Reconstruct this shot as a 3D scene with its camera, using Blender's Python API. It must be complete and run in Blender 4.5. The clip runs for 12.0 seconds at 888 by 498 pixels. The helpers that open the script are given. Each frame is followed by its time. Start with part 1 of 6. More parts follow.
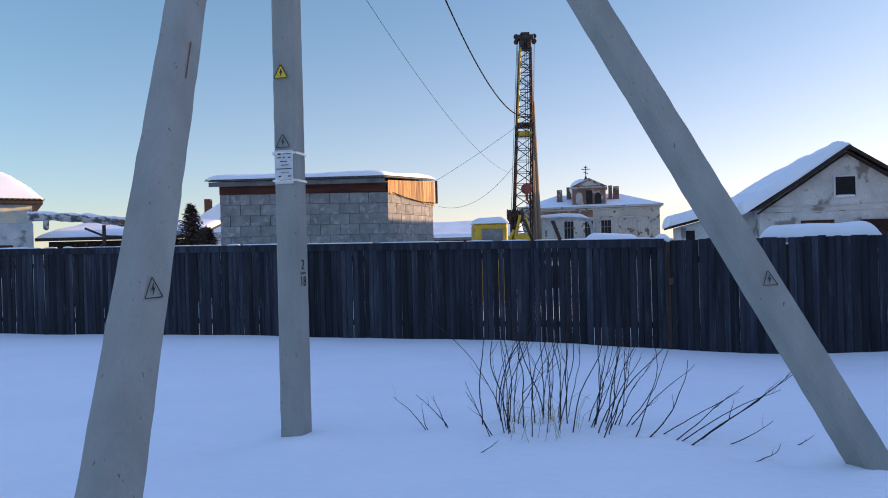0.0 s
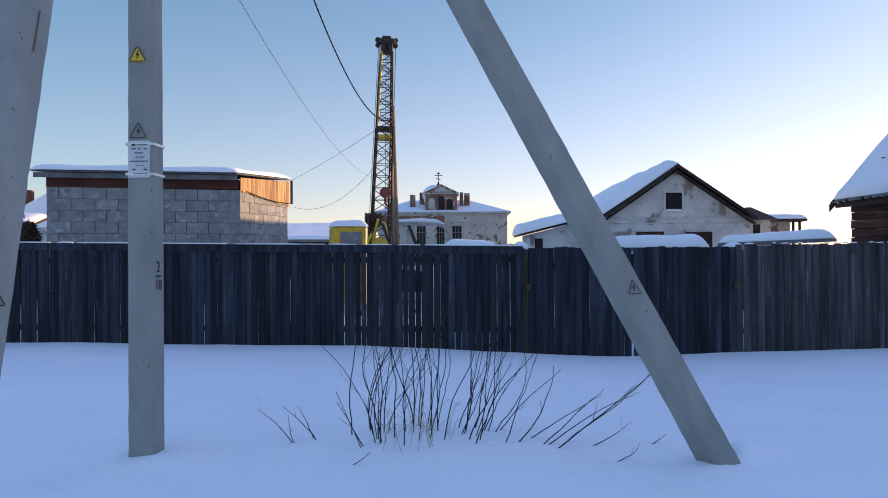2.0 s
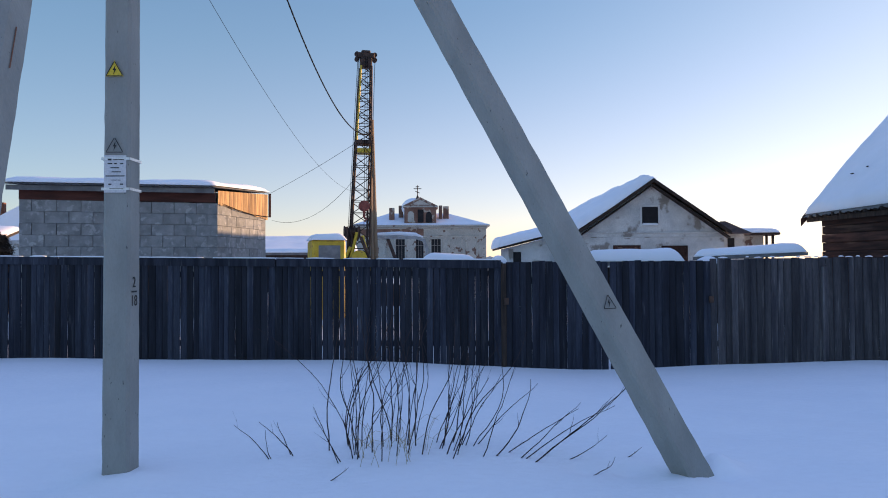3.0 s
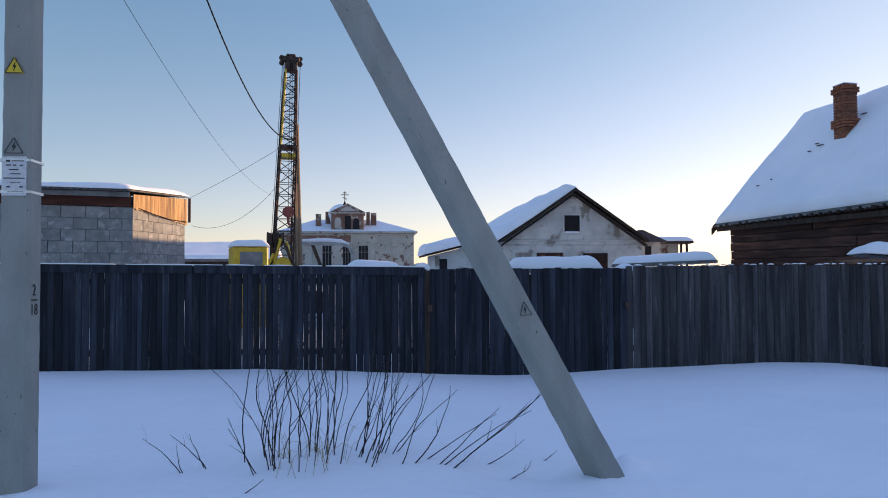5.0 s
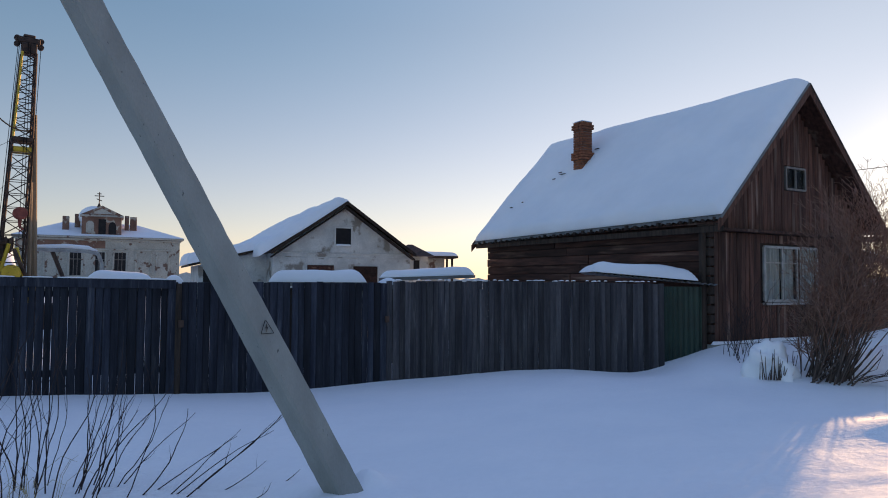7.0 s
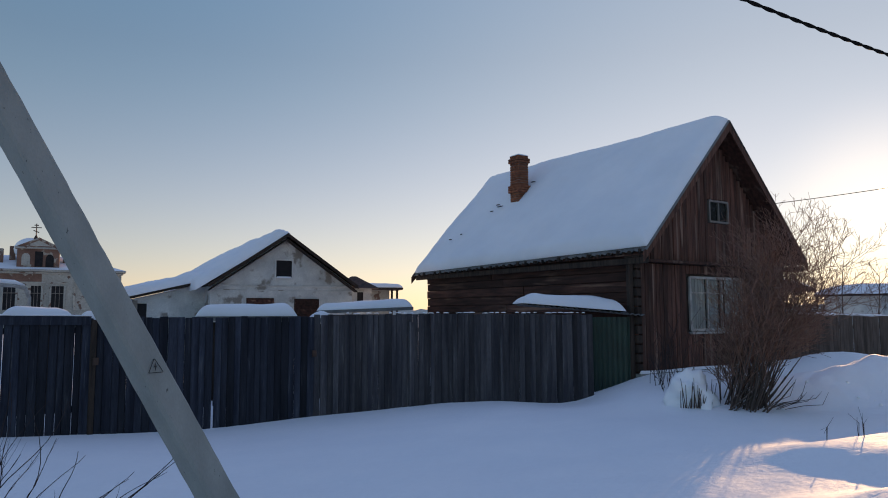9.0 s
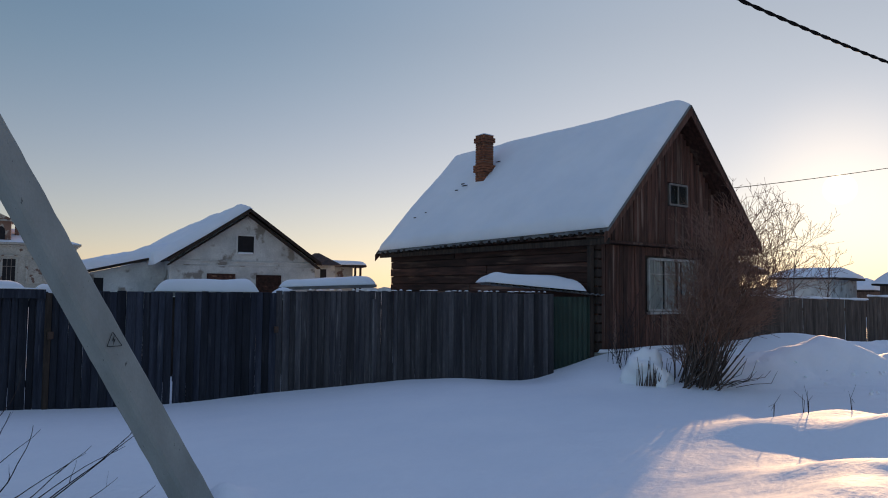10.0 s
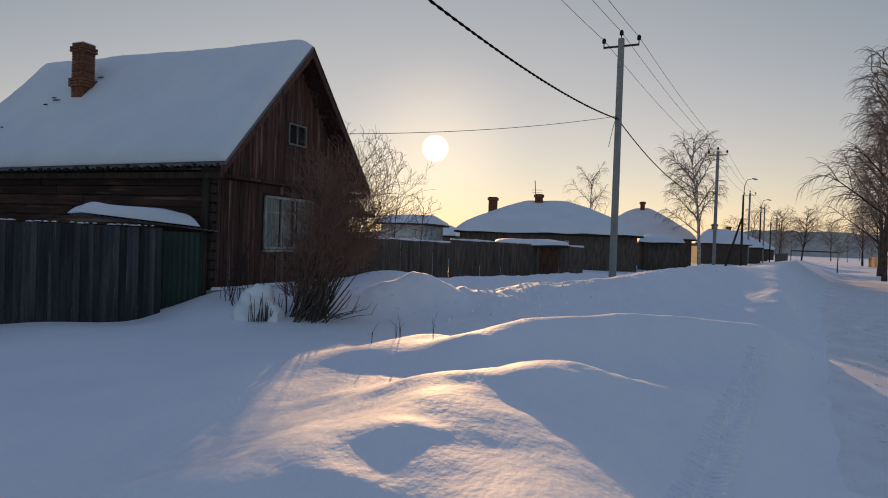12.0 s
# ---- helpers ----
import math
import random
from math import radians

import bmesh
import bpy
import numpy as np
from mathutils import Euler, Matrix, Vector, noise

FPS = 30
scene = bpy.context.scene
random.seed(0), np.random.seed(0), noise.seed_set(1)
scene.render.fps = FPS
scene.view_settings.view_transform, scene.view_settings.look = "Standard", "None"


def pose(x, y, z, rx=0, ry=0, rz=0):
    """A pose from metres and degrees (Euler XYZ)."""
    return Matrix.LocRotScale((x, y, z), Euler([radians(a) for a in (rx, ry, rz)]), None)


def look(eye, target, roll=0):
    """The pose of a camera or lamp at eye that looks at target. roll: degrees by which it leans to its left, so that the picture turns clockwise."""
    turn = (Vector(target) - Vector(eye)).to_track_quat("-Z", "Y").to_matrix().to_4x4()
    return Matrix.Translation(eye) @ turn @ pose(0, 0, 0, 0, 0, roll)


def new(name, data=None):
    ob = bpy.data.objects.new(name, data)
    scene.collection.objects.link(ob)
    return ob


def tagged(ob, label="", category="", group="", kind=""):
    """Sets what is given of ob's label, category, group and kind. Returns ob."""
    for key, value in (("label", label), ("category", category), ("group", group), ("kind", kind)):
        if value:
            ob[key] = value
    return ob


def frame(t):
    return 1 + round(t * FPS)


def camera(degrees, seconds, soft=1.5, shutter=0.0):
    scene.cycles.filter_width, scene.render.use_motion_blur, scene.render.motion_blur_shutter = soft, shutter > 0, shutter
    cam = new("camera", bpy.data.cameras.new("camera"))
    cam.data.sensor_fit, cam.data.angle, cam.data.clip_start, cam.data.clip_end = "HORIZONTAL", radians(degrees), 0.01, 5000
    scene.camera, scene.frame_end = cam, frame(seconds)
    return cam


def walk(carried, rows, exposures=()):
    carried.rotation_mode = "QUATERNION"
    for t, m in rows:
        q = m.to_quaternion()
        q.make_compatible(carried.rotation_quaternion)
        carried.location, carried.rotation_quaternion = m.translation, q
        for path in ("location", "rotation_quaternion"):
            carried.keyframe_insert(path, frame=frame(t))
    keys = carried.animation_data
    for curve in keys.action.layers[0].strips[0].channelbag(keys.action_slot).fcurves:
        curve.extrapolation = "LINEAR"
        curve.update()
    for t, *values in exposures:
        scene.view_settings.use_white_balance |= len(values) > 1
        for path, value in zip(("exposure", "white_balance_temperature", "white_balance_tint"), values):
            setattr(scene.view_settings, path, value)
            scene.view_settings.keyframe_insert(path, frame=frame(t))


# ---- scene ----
cam = camera(65.9, 12.0, soft=1.0)

PATH = [
    (0.0, -0.000, -0.000, 1.545, 90.07, 1.48, -0.00),
    (0.5, -0.074, 0.129, 1.555, 90.25, 1.70, -6.44),
    (1.0, -0.161, 0.159, 1.558, 90.00, 1.06, -9.58),
    (1.5, -0.177, 0.156, 1.557, 89.94, 0.57, -11.37),
    (2.0, -0.185, 0.154, 1.565, 90.14, 0.31, -12.43),
    (2.5, -0.188, 0.137, 1.570, 90.65, 0.28, -13.22),
    (3.0, -0.182, 0.115, 1.583, 91.21, 0.31, -14.17),
    (5.0, -0.120, 0.078, 1.587, 91.75, 0.25, -20.17),
    (5.5, -0.051, 0.076, 1.586, 91.67, -0.07, -24.51),
    (6.0, 0.023, 0.073, 1.584, 91.81, -0.44, -30.14),
    (6.5, 0.080, 0.044, 1.601, 92.17, -0.62, -35.22),
    (7.0, 0.094, -0.055, 1.638, 92.70, -0.37, -38.61),
    (9.0, 0.401, -0.400, 1.676, 95.26, 0.17, -42.40),
    (9.5, 0.381, -0.399, 1.666, 94.35, -0.06, -43.57),
    (10.0, 0.379, -0.427, 1.663, 93.49, -0.52, -45.46),
    (10.5, 0.425, -0.445, 1.639, 92.82, -0.96, -49.30),
    (11.0, 0.541, -0.438, 1.609, 91.98, -1.29, -55.83),
    (11.5, 0.541, -0.441, 1.607, 90.80, -1.54, -65.15),
    (12.0, 0.557, -0.382, 1.575, 89.28, -2.02, -76.60),
]
walk(cam, [(t, pose(*p)) for t, *p in PATH],
     [(0.0, 1.07, 6550, 15), (3.0, 0.98, 6620, 15), (5.5, 0.86, 6880, 15), (6.5, 0.70, 7050, 14), (9.5, 0.38, 7450, 13), (11.0, 0.16, 7800, 13), (12.0, -0.03, 8200, 13)])

# ---- light: low winter sun in front of the street, clear sky ----
SUN_AZ, SUN_EL = radians(14.4), radians(7.6)
SUN_DIR = Vector((math.cos(SUN_EL) * math.cos(SUN_AZ), math.cos(SUN_EL) * math.sin(SUN_AZ), math.sin(SUN_EL)))
world = bpy.data.worlds.new("sky")
scene.world = world
world.use_nodes = True
wt = world.node_tree
wt.nodes.clear()
sky = wt.nodes.new("ShaderNodeTexSky")
sky.sky_type = "NISHITA"
sky.sun_disc = False
sky.sun_elevation = SUN_EL
sky.sun_rotation = radians(90) - SUN_AZ
sky.air_density, sky.dust_density, sky.ozone_density = 1.0, 0.0, 2.6
bg = wt.nodes.new("ShaderNodeBackground")
bg.inputs["Strength"].default_value = 0.083
wt.links.new(sky.outputs[0], bg.inputs["Color"])
# the sun itself and the bright haze close round it
tc = wt.nodes.new("ShaderNodeTexCoord")
dot = wt.nodes.new("ShaderNodeVectorMath")
dot.operation = "DOT_PRODUCT"
dot.inputs[1].default_value = SUN_DIR
wt.links.new(tc.outputs["Generated"], dot.inputs[0])
disc = wt.nodes.new("ShaderNodeMapRange")
disc.interpolation_type = "SMOOTHSTEP"
disc.inputs["From Min"].default_value = math.cos(radians(1.15))
disc.inputs["From Max"].default_value = math.cos(radians(0.6))
disc.inputs["To Max"].default_value = 5.0
wt.links.new(dot.outputs["Value"], disc.inputs["Value"])
halo = wt.nodes.new("ShaderNodeMapRange")
halo.inputs["From Min"].default_value = math.cos(radians(68))
halo.inputs["From Max"].default_value = 1.0
halo.inputs["To Max"].default_value = 1.0
wt.links.new(dot.outputs["Value"], halo.inputs["Value"])
hp = wt.nodes.new("ShaderNodeMath")
hp.operation = "POWER"
hp.inputs[1].default_value = 3.0
wt.links.new(halo.outputs[0], hp.inputs[0])
hs = wt.nodes.new("ShaderNodeMath")
hs.operation = "MULTIPLY_ADD"
hs.inputs[1].default_value = 0.19
wt.links.new(hp.outputs[0], hs.inputs[0])
glow = wt.nodes.new("ShaderNodeMapRange")
glow.inputs["From Min"].default_value = math.cos(radians(10))
glow.inputs["From Max"].default_value = 1.0
wt.links.new(dot.outputs["Value"], glow.inputs["Value"])
gp = wt.nodes.new("ShaderNodeMath")
gp.operation = "POWER"
gp.inputs[1].default_value = 3.0
wt.links.new(glow.outputs[0], gp.inputs[0])
gd = wt.nodes.new("ShaderNodeMath")
gd.operation = "MULTIPLY_ADD"
gd.inputs[1].default_value = 0.22
wt.links.new(gp.outputs[0], gd.inputs[0])
wt.links.new(disc.outputs[0], gd.inputs[2])
wt.links.new(gd.outputs[0], hs.inputs[2])
# reddened air low over the horizon, strongest below the sun
sep = wt.nodes.new("ShaderNodeSeparateXYZ")
wt.links.new(tc.outputs["Generated"], sep.inputs[0])
lowz = wt.nodes.new("ShaderNodeMapRange")
lowz.inputs["From Min"].default_value, lowz.inputs["From Max"].default_value = 0.0, 0.55
lowz.inputs["To Min"].default_value, lowz.inputs["To Max"].default_value = 1.0, 0.0
wt.links.new(sep.outputs["Z"], lowz.inputs["Value"])
lowp = wt.nodes.new("ShaderNodeMath")
lowp.operation = "POWER"
lowp.inputs[1].default_value = 2.2
wt.links.new(lowz.outputs[0], lowp.inputs[0])
toward = wt.nodes.new("ShaderNodeMapRange")
toward.inputs["From Min"].default_value, toward.inputs["From Max"].default_value = -0.9, 1.0
wt.links.new(dot.outputs["Value"], toward.inputs["Value"])
towp = wt.nodes.new("ShaderNodeMath")
towp.operation = "POWER"
towp.inputs[1].default_value = 1.6
wt.links.new(toward.outputs[0], towp.inputs[0])
lowm = wt.nodes.new("ShaderNodeMath")
lowm.operation = "MULTIPLY"
wt.links.new(lowp.outputs[0], lowm.inputs[0])
wt.links.new(towp.outputs[0], lowm.inputs[1])
bg3 = wt.nodes.new("ShaderNodeBackground")
bg3.inputs["Color"].default_value = (1.0, 0.41, 0.39, 1)
lows = wt.nodes.new("ShaderNodeMath")
lows.operation = "MULTIPLY"
lows.inputs[1].default_value = 0.38
wt.links.new(lowm.outputs[0], lows.inputs[0])
wt.links.new(lows.outputs[0], bg3.inputs["Strength"])
bg2 = wt.nodes.new("ShaderNodeBackground")
bg2.inputs["Color"].default_value = (1.0, 0.76, 0.46, 1)
wt.links.new(hs.outputs[0], bg2.inputs["Strength"])
addn = wt.nodes.new("ShaderNodeAddShader")
wt.links.new(bg.outputs[0], addn.inputs[0])
wt.links.new(bg2.outputs[0], addn.inputs[1])
wout = wt.nodes.new("ShaderNodeOutputWorld")
haze = wt.nodes.new("ShaderNodeBackground")
hzc = wt.nodes.new("ShaderNodeValToRGB")
hzc.color_ramp.elements[0].position, hzc.color_ramp.elements[1].position = 0.30, 0.65
hzc.color_ramp.elements[0].color, hzc.color_ramp.elements[1].color = (0.20, 0.56, 0.86, 1), (0.31, 0.455, 0.94, 1)
wt.links.new(sep.outputs["Z"], hzc.inputs["Fac"])
wt.links.new(hzc.outputs["Color"], haze.inputs["Color"])
hz = wt.nodes.new("ShaderNodeMapRange")
hz.inputs["From Min"].default_value, hz.inputs["From Max"].default_value = 0.35, 0.95
hz.inputs["To Min"].default_value, hz.inputs["To Max"].default_value = 0.12, 0.36
wt.links.new(sep.outputs["Z"], hz.inputs["Value"])
wt.links.new(hz.outputs[0], haze.inputs["Strength"])
addl = wt.nodes.new("ShaderNodeAddShader")
wt.links.new(addn.outputs[0], addl.inputs[0])
wt.links.new(bg3.outputs[0], addl.inputs[1])
addh = wt.nodes.new("ShaderNodeAddShader")
wt.links.new(addl.outputs[0], addh.inputs[0])
wt.links.new(haze.outputs[0], addh.inputs[1])
wt.links.new(addh.outputs[0], wout.inputs["Surface"])

lamp = bpy.data.lights.new("sun", "SUN")
lamp.energy = 4.0
lamp.angle = radians(0.6)
lamp.color = (1.0, 0.64, 0.34)
sun = new("sun", lamp)
sun.matrix_world = look(SUN_DIR * 100, (0, 0, 0))


# ---- materials ----
def mat(name, c1, c2, rough=0.8, scale=5.0, fine=60.0, bump=0.15, stretch=(1, 1, 1), rnd=0.0, metal=0.0,
        contrast=(0.35, 0.65), spots=None, dist=0.01, spec=0.3, grain=0.15):
    """Two colours mixed by a broad noise, fine grain in value and relief, and change from piece to piece."""
    m = bpy.data.materials.new(name)
    m.use_nodes = True
    n, l = m.node_tree.nodes, m.node_tree.links
    b = n["Principled BSDF"]
    b.inputs["Roughness"].default_value, b.inputs["Metallic"].default_value = rough, metal
    b.inputs["Specular IOR Level"].default_value = spec
    t, inf = n.new("ShaderNodeTexCoord"), n.new("ShaderNodeObjectInfo")
    mp = n.new("ShaderNodeMapping")
    mp.inputs["Scale"].default_value = stretch
    off = n.new("ShaderNodeVectorMath")
    off.operation = "MULTIPLY_ADD"
    off.inputs[1].default_value = (1, 1, 1)
    sc = n.new("ShaderNodeMath")
    sc.operation = "MULTIPLY"
    sc.inputs[1].default_value = 37.0
    l.new(inf.outputs["Random"], sc.inputs[0])
    l.new(t.outputs["Object"], off.inputs[0])
    l.new(sc.outputs[0], off.inputs[2])
    l.new(off.outputs[0], mp.inputs["Vector"])
    big, small = n.new("ShaderNodeTexNoise"), n.new("ShaderNodeTexNoise")
    for x, s, d in ((big, scale, 5), (small, fine, 4)):
        x.inputs["Scale"].default_value, x.inputs["Detail"].default_value = s, d
        l.new(mp.outputs[0], x.inputs["Vector"])
    ramp = n.new("ShaderNodeValToRGB")
    ramp.color_ramp.elements[0].position, ramp.color_ramp.elements[1].position = contrast
    ramp.color_ramp.elements[0].color, ramp.color_ramp.elements[1].color = (*c1, 1), (*c2, 1)
    l.new(big.outputs["Fac"], ramp.inputs["Fac"])
    col = ramp.outputs["Color"]
    if spots:
        sp = n.new("ShaderNodeTexNoise")
        sp.inputs["Scale"].default_value, sp.inputs["Detail"].default_value = spots[1], 6
        l.new(mp.outputs[0], sp.inputs["Vector"])
        sr = n.new("ShaderNodeMapRange")
        sr.inputs["From Min"].default_value, sr.inputs["From Max"].default_value = spots[2], spots[2] + spots[3]
        l.new(sp.outputs["Fac"], sr.inputs["Value"])
        mx = n.new("ShaderNodeMix")
        mx.data_type = "RGBA"
        l.new(sr.outputs[0], mx.inputs["Factor"])
        l.new(col, mx.inputs["A"])
        mx.inputs["B"].default_value = (*spots[0], 1)
        col = mx.outputs["Result"]
    hsv = n.new("ShaderNodeHueSaturation")
    val = n.new("ShaderNodeMapRange")
    val.inputs["From Min"].default_value, val.inputs["From Max"].default_value = 0.25, 0.75
    val.inputs["To Min"].default_value, val.inputs["To Max"].default_value = 1 - grain, 1 + grain
    l.new(small.outputs["Fac"], val.inputs["Value"])
    if rnd:
        rv = n.new("ShaderNodeMapRange")
        rv.inputs["To Min"].default_value, rv.inputs["To Max"].default_value = 1 - rnd, 1 + rnd
        l.new(inf.outputs["Random"], rv.inputs["Value"])
        ml = n.new("ShaderNodeMath")
        ml.operation = "MULTIPLY"
        l.new(rv.outputs[0], ml.inputs[0])
        l.new(val.outputs[0], ml.inputs[1])
        l.new(ml.outputs[0], hsv.inputs["Value"])
    else:
        l.new(val.outputs[0], hsv.inputs["Value"])
    l.new(col, hsv.inputs["Color"])
    l.new(hsv.outputs[0], b.inputs["Base Color"])
    if bump:
        bp = n.new("ShaderNodeBump")
        bp.inputs["Strength"].default_value, bp.inputs["Distance"].default_value = bump, dist
        l.new(small.outputs["Fac"], bp.inputs["Height"])
        l.new(bp.outputs[0], b.inputs["Normal"])
    return m


SNOW = mat("snow", (0.87, 0.89, 0.92), (0.91, 0.92, 0.94), 0.7, 0.6, 7.0, 0.42, (1.3, 2.2, 1.0), dist=0.026, spec=0.12, grain=0.012)
SNOW_ROOF = mat("roof_snow", (0.80, 0.82, 0.855), (0.86, 0.87, 0.895), 0.7, 0.8, 5.0, 0.10, dist=0.02, spec=0.12, grain=0.012)
CONCRETE = mat("concrete", (0.245, 0.25, 0.232), (0.30, 0.305, 0.283), 0.85, 4.5, 90, 0.5, (1, 1, 0.35),
               spots=((0.11, 0.11, 0.105), 42, 0.69, 0.025), dist=0.003, grain=0.06)
# shade and blue skylight are put into this wood; weathered grey itself is paler
FENCE_WOOD = mat("weathered_fence_wood_in_shade", (0.0085, 0.0110, 0.0195), (0.031, 0.0365, 0.052), 0.85, 3, 40, 0.7, (3.0, 3.0, 0.22), rnd=0.55, grain=0.35, dist=0.006, spots=((0.052, 0.056, 0.068), 6.0, 0.62, 0.08))
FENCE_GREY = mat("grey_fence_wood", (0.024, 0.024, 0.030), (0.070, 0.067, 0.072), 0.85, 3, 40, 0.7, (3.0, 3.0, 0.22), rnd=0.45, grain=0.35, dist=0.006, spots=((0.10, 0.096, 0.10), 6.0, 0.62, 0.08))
BROWN_WOOD = mat("dark_brown_boards", (0.050, 0.022, 0.015), (0.125, 0.058, 0.040), 0.8, 5, 40, 0.4, (3.0, 3.0, 0.3), rnd=0.35, dist=0.008)
WORN_WOOD = mat("worn_brown_boards", (0.046, 0.020, 0.014), (0.115, 0.052, 0.037), 0.8, 5, 40, 0.5, (3.0, 3.0, 0.22), rnd=0.4, dist=0.008, spots=((0.17, 0.11, 0.085), 1.7, 0.575, 0.09))
RED_PLANK = mat("red_brown_planks", (0.025, 0.011, 0.008), (0.080, 0.035, 0.025), 0.8, 4, 40, 0.4, (3.0, 0.3, 3.0), rnd=0.55, dist=0.008, spots=((0.15, 0.085, 0.06), 1.6, 0.60, 0.08))
RED_BEAM = mat("dark_red_paint", (0.050, 0.015, 0.010), (0.095, 0.030, 0.020), 0.7, 3, 40, 0.2, (0.4, 3, 3))
# darker grey than the other window paint, for the attic frame and church bars
GREY_PAINT = mat("grey_window_paint", (0.13, 0.12, 0.11), (0.21, 0.195, 0.18), 0.7, 6, 60, 0.1)
ORANGE_WOOD = mat("pine_boards", (0.27, 0.14, 0.06), (0.48, 0.31, 0.14), 0.75, 3, 40, 0.3, (3, 3, 0.3), rnd=0.35, spots=((0.15, 0.09, 0.055), 2.0, 0.55, 0.1))
POLE_WOOD = mat("weathered_pole_wood", (0.19, 0.135, 0.09), (0.30, 0.225, 0.15), 0.85, 4, 40, 0.3, (3, 3, 0.3))
DULL_PANEL = mat("dull_grey_panel", (0.15, 0.155, 0.16), (0.23, 0.23, 0.23), 0.6, 6, 60, 0.05)
BLOCK = mat("aerated_block", (0.185, 0.19, 0.187), (0.27, 0.272, 0.265), 0.9, 4, 60, 0.6, spots=((0.33, 0.33, 0.32), 5.0, 0.58, 0.06), rnd=0.12, dist=0.006)
MORTAR = mat("mortar", (0.05, 0.05, 0.05), (0.30, 0.295, 0.29), 0.95, 3, 60, 0.4)
BRICK = mat("red_brick", (0.16, 0.055, 0.030), (0.27, 0.10, 0.052), 0.85, 9, 60, 0.4, rnd=0.25)
PLASTER = mat("old_white_plaster", (0.41, 0.43, 0.425), (0.58, 0.595, 0.575), 0.9, 1.6, 30, 0.3,
              spots=((0.24, 0.225, 0.20), 1.9, 0.585, 0.07), dist=0.01)
PLASTER_RUIN = mat("peeling_cream_plaster", (0.28, 0.285, 0.26), (0.39, 0.39, 0.355), 0.9, 0.5, 8, 0.3,
                   spots=((0.145, 0.095, 0.078), 1.5, 0.59, 0.03), dist=0.02)
CREAM = mat("cream_plaster", (0.55, 0.47, 0.33), (0.66, 0.60, 0.46), 0.9, 1.2, 30, 0.3, spots=((0.42, 0.45, 0.42), 1.2, 0.5, 0.1))
SLATE = mat("corrugated_asbestos", (0.12, 0.12, 0.12), (0.19, 0.19, 0.185), 0.9, 3, 50, 0.2)
DARK = mat("dark_inside", (0.012, 0.012, 0.014), (0.02, 0.02, 0.022), 0.9, 3, 40, 0)
DARK_WOOD = mat("dark_wood", (0.022, 0.016, 0.013), (0.052, 0.036, 0.028), 0.85, 5, 40, 0.3, (3, 3, 0.4), rnd=0.3)
# brown timber lightened for distant things, with the haze put into its colour
FAR_WOOD = mat("haze_pale_brown_timber", (0.075, 0.052, 0.042), (0.145, 0.105, 0.085), 0.85, 4, 40, 0.3, (3, 3, 0.4), rnd=0.2)
GREEN = mat("green_profiled_sheet", (0.006, 0.028, 0.021), (0.009, 0.040, 0.029), 0.45, 3, 60, 0.05, spec=0.5)
YELLOW = mat("yellow_paint", (0.50, 0.33, 0.03), (0.62, 0.43, 0.05), 0.5, 5, 60, 0.1, spots=((0.25, 0.13, 0.05), 9, 0.62, 0.05))
RUST = mat("dark_rusty_steel", (0.035, 0.026, 0.024), (0.10, 0.06, 0.045), 0.7, 7, 60, 0.2, metal=0.3)
RED_STEEL = mat("red_painted_steel", (0.20, 0.05, 0.04), (0.28, 0.08, 0.06), 0.6, 7, 60, 0.1)
STEEL = mat("galvanised_band", (0.55, 0.56, 0.57), (0.68, 0.69, 0.70), 0.4, 8, 60, 0.05, metal=0.7)
BLACK = mat("black_cable", (0.008, 0.008, 0.009), (0.014, 0.014, 0.014), 0.9, 8, 60, 0, spec=0.03)
PAINT_BLACK = mat("black_stencil_paint", (0.02, 0.02, 0.02), (0.045, 0.045, 0.045), 0.8, 12, 80, 0)
SIGN_YELLOW = mat("sign_yellow", (0.60, 0.42, 0.03), (0.68, 0.50, 0.05), 0.5, 12, 80, 0)
SIGN_WHITE = mat("sign_white", (0.52, 0.53, 0.55), (0.60, 0.60, 0.61), 0.45, 12, 80, 0)
TWIG = mat("bush_twigs", (0.016, 0.012, 0.013), (0.045, 0.03, 0.03), 0.75, 12, 80, 0)
TWIG_RED = mat("reddish_twigs", (0.13, 0.070, 0.052), (0.26, 0.155, 0.115), 0.75, 12, 80, 0)
BIRCH_TWIG = mat("frosty_birch_twigs", (0.14, 0.10, 0.085), (0.27, 0.21, 0.18), 0.8, 12, 80, 0)
BARK = mat("dark_bark", (0.055, 0.04, 0.034), (0.12, 0.09, 0.075), 0.9, 7, 50, 0.5, (1, 1, 0.4))
BIRCH_BARK = mat("birch_bark", (0.40, 0.37, 0.34), (0.58, 0.55, 0.51), 0.85, 4, 40, 0.2, spots=((0.05, 0.045, 0.04), 5, 0.58, 0.05))
GRASS = mat("dry_grass", (0.32, 0.25, 0.13), (0.42, 0.34, 0.19), 0.85, 12, 60, 0)
SPRUCE = mat("rusty_spruce_needles", (0.05, 0.034, 0.026), (0.11, 0.07, 0.05), 0.85, 5, 60, 0, rnd=0.2)
WHITE_PAINT = mat("white_window_paint", (0.28, 0.27, 0.255), (0.40, 0.39, 0.37), 0.6, 6, 60, 0.1)
CURTAIN = mat("pale_curtain", (0.20, 0.20, 0.19), (0.33, 0.325, 0.31), 0.9, 4, 40, 0.2, (6, 6, 0.3))
INSULATION = mat("pipe_insulation", (0.10, 0.10, 0.10), (0.48, 0.47, 0.45), 0.8, 6, 30, 0.6, dist=0.02, contrast=(0.42, 0.58), spots=((0.16, 0.09, 0.045), 2.5, 0.58, 0.05))
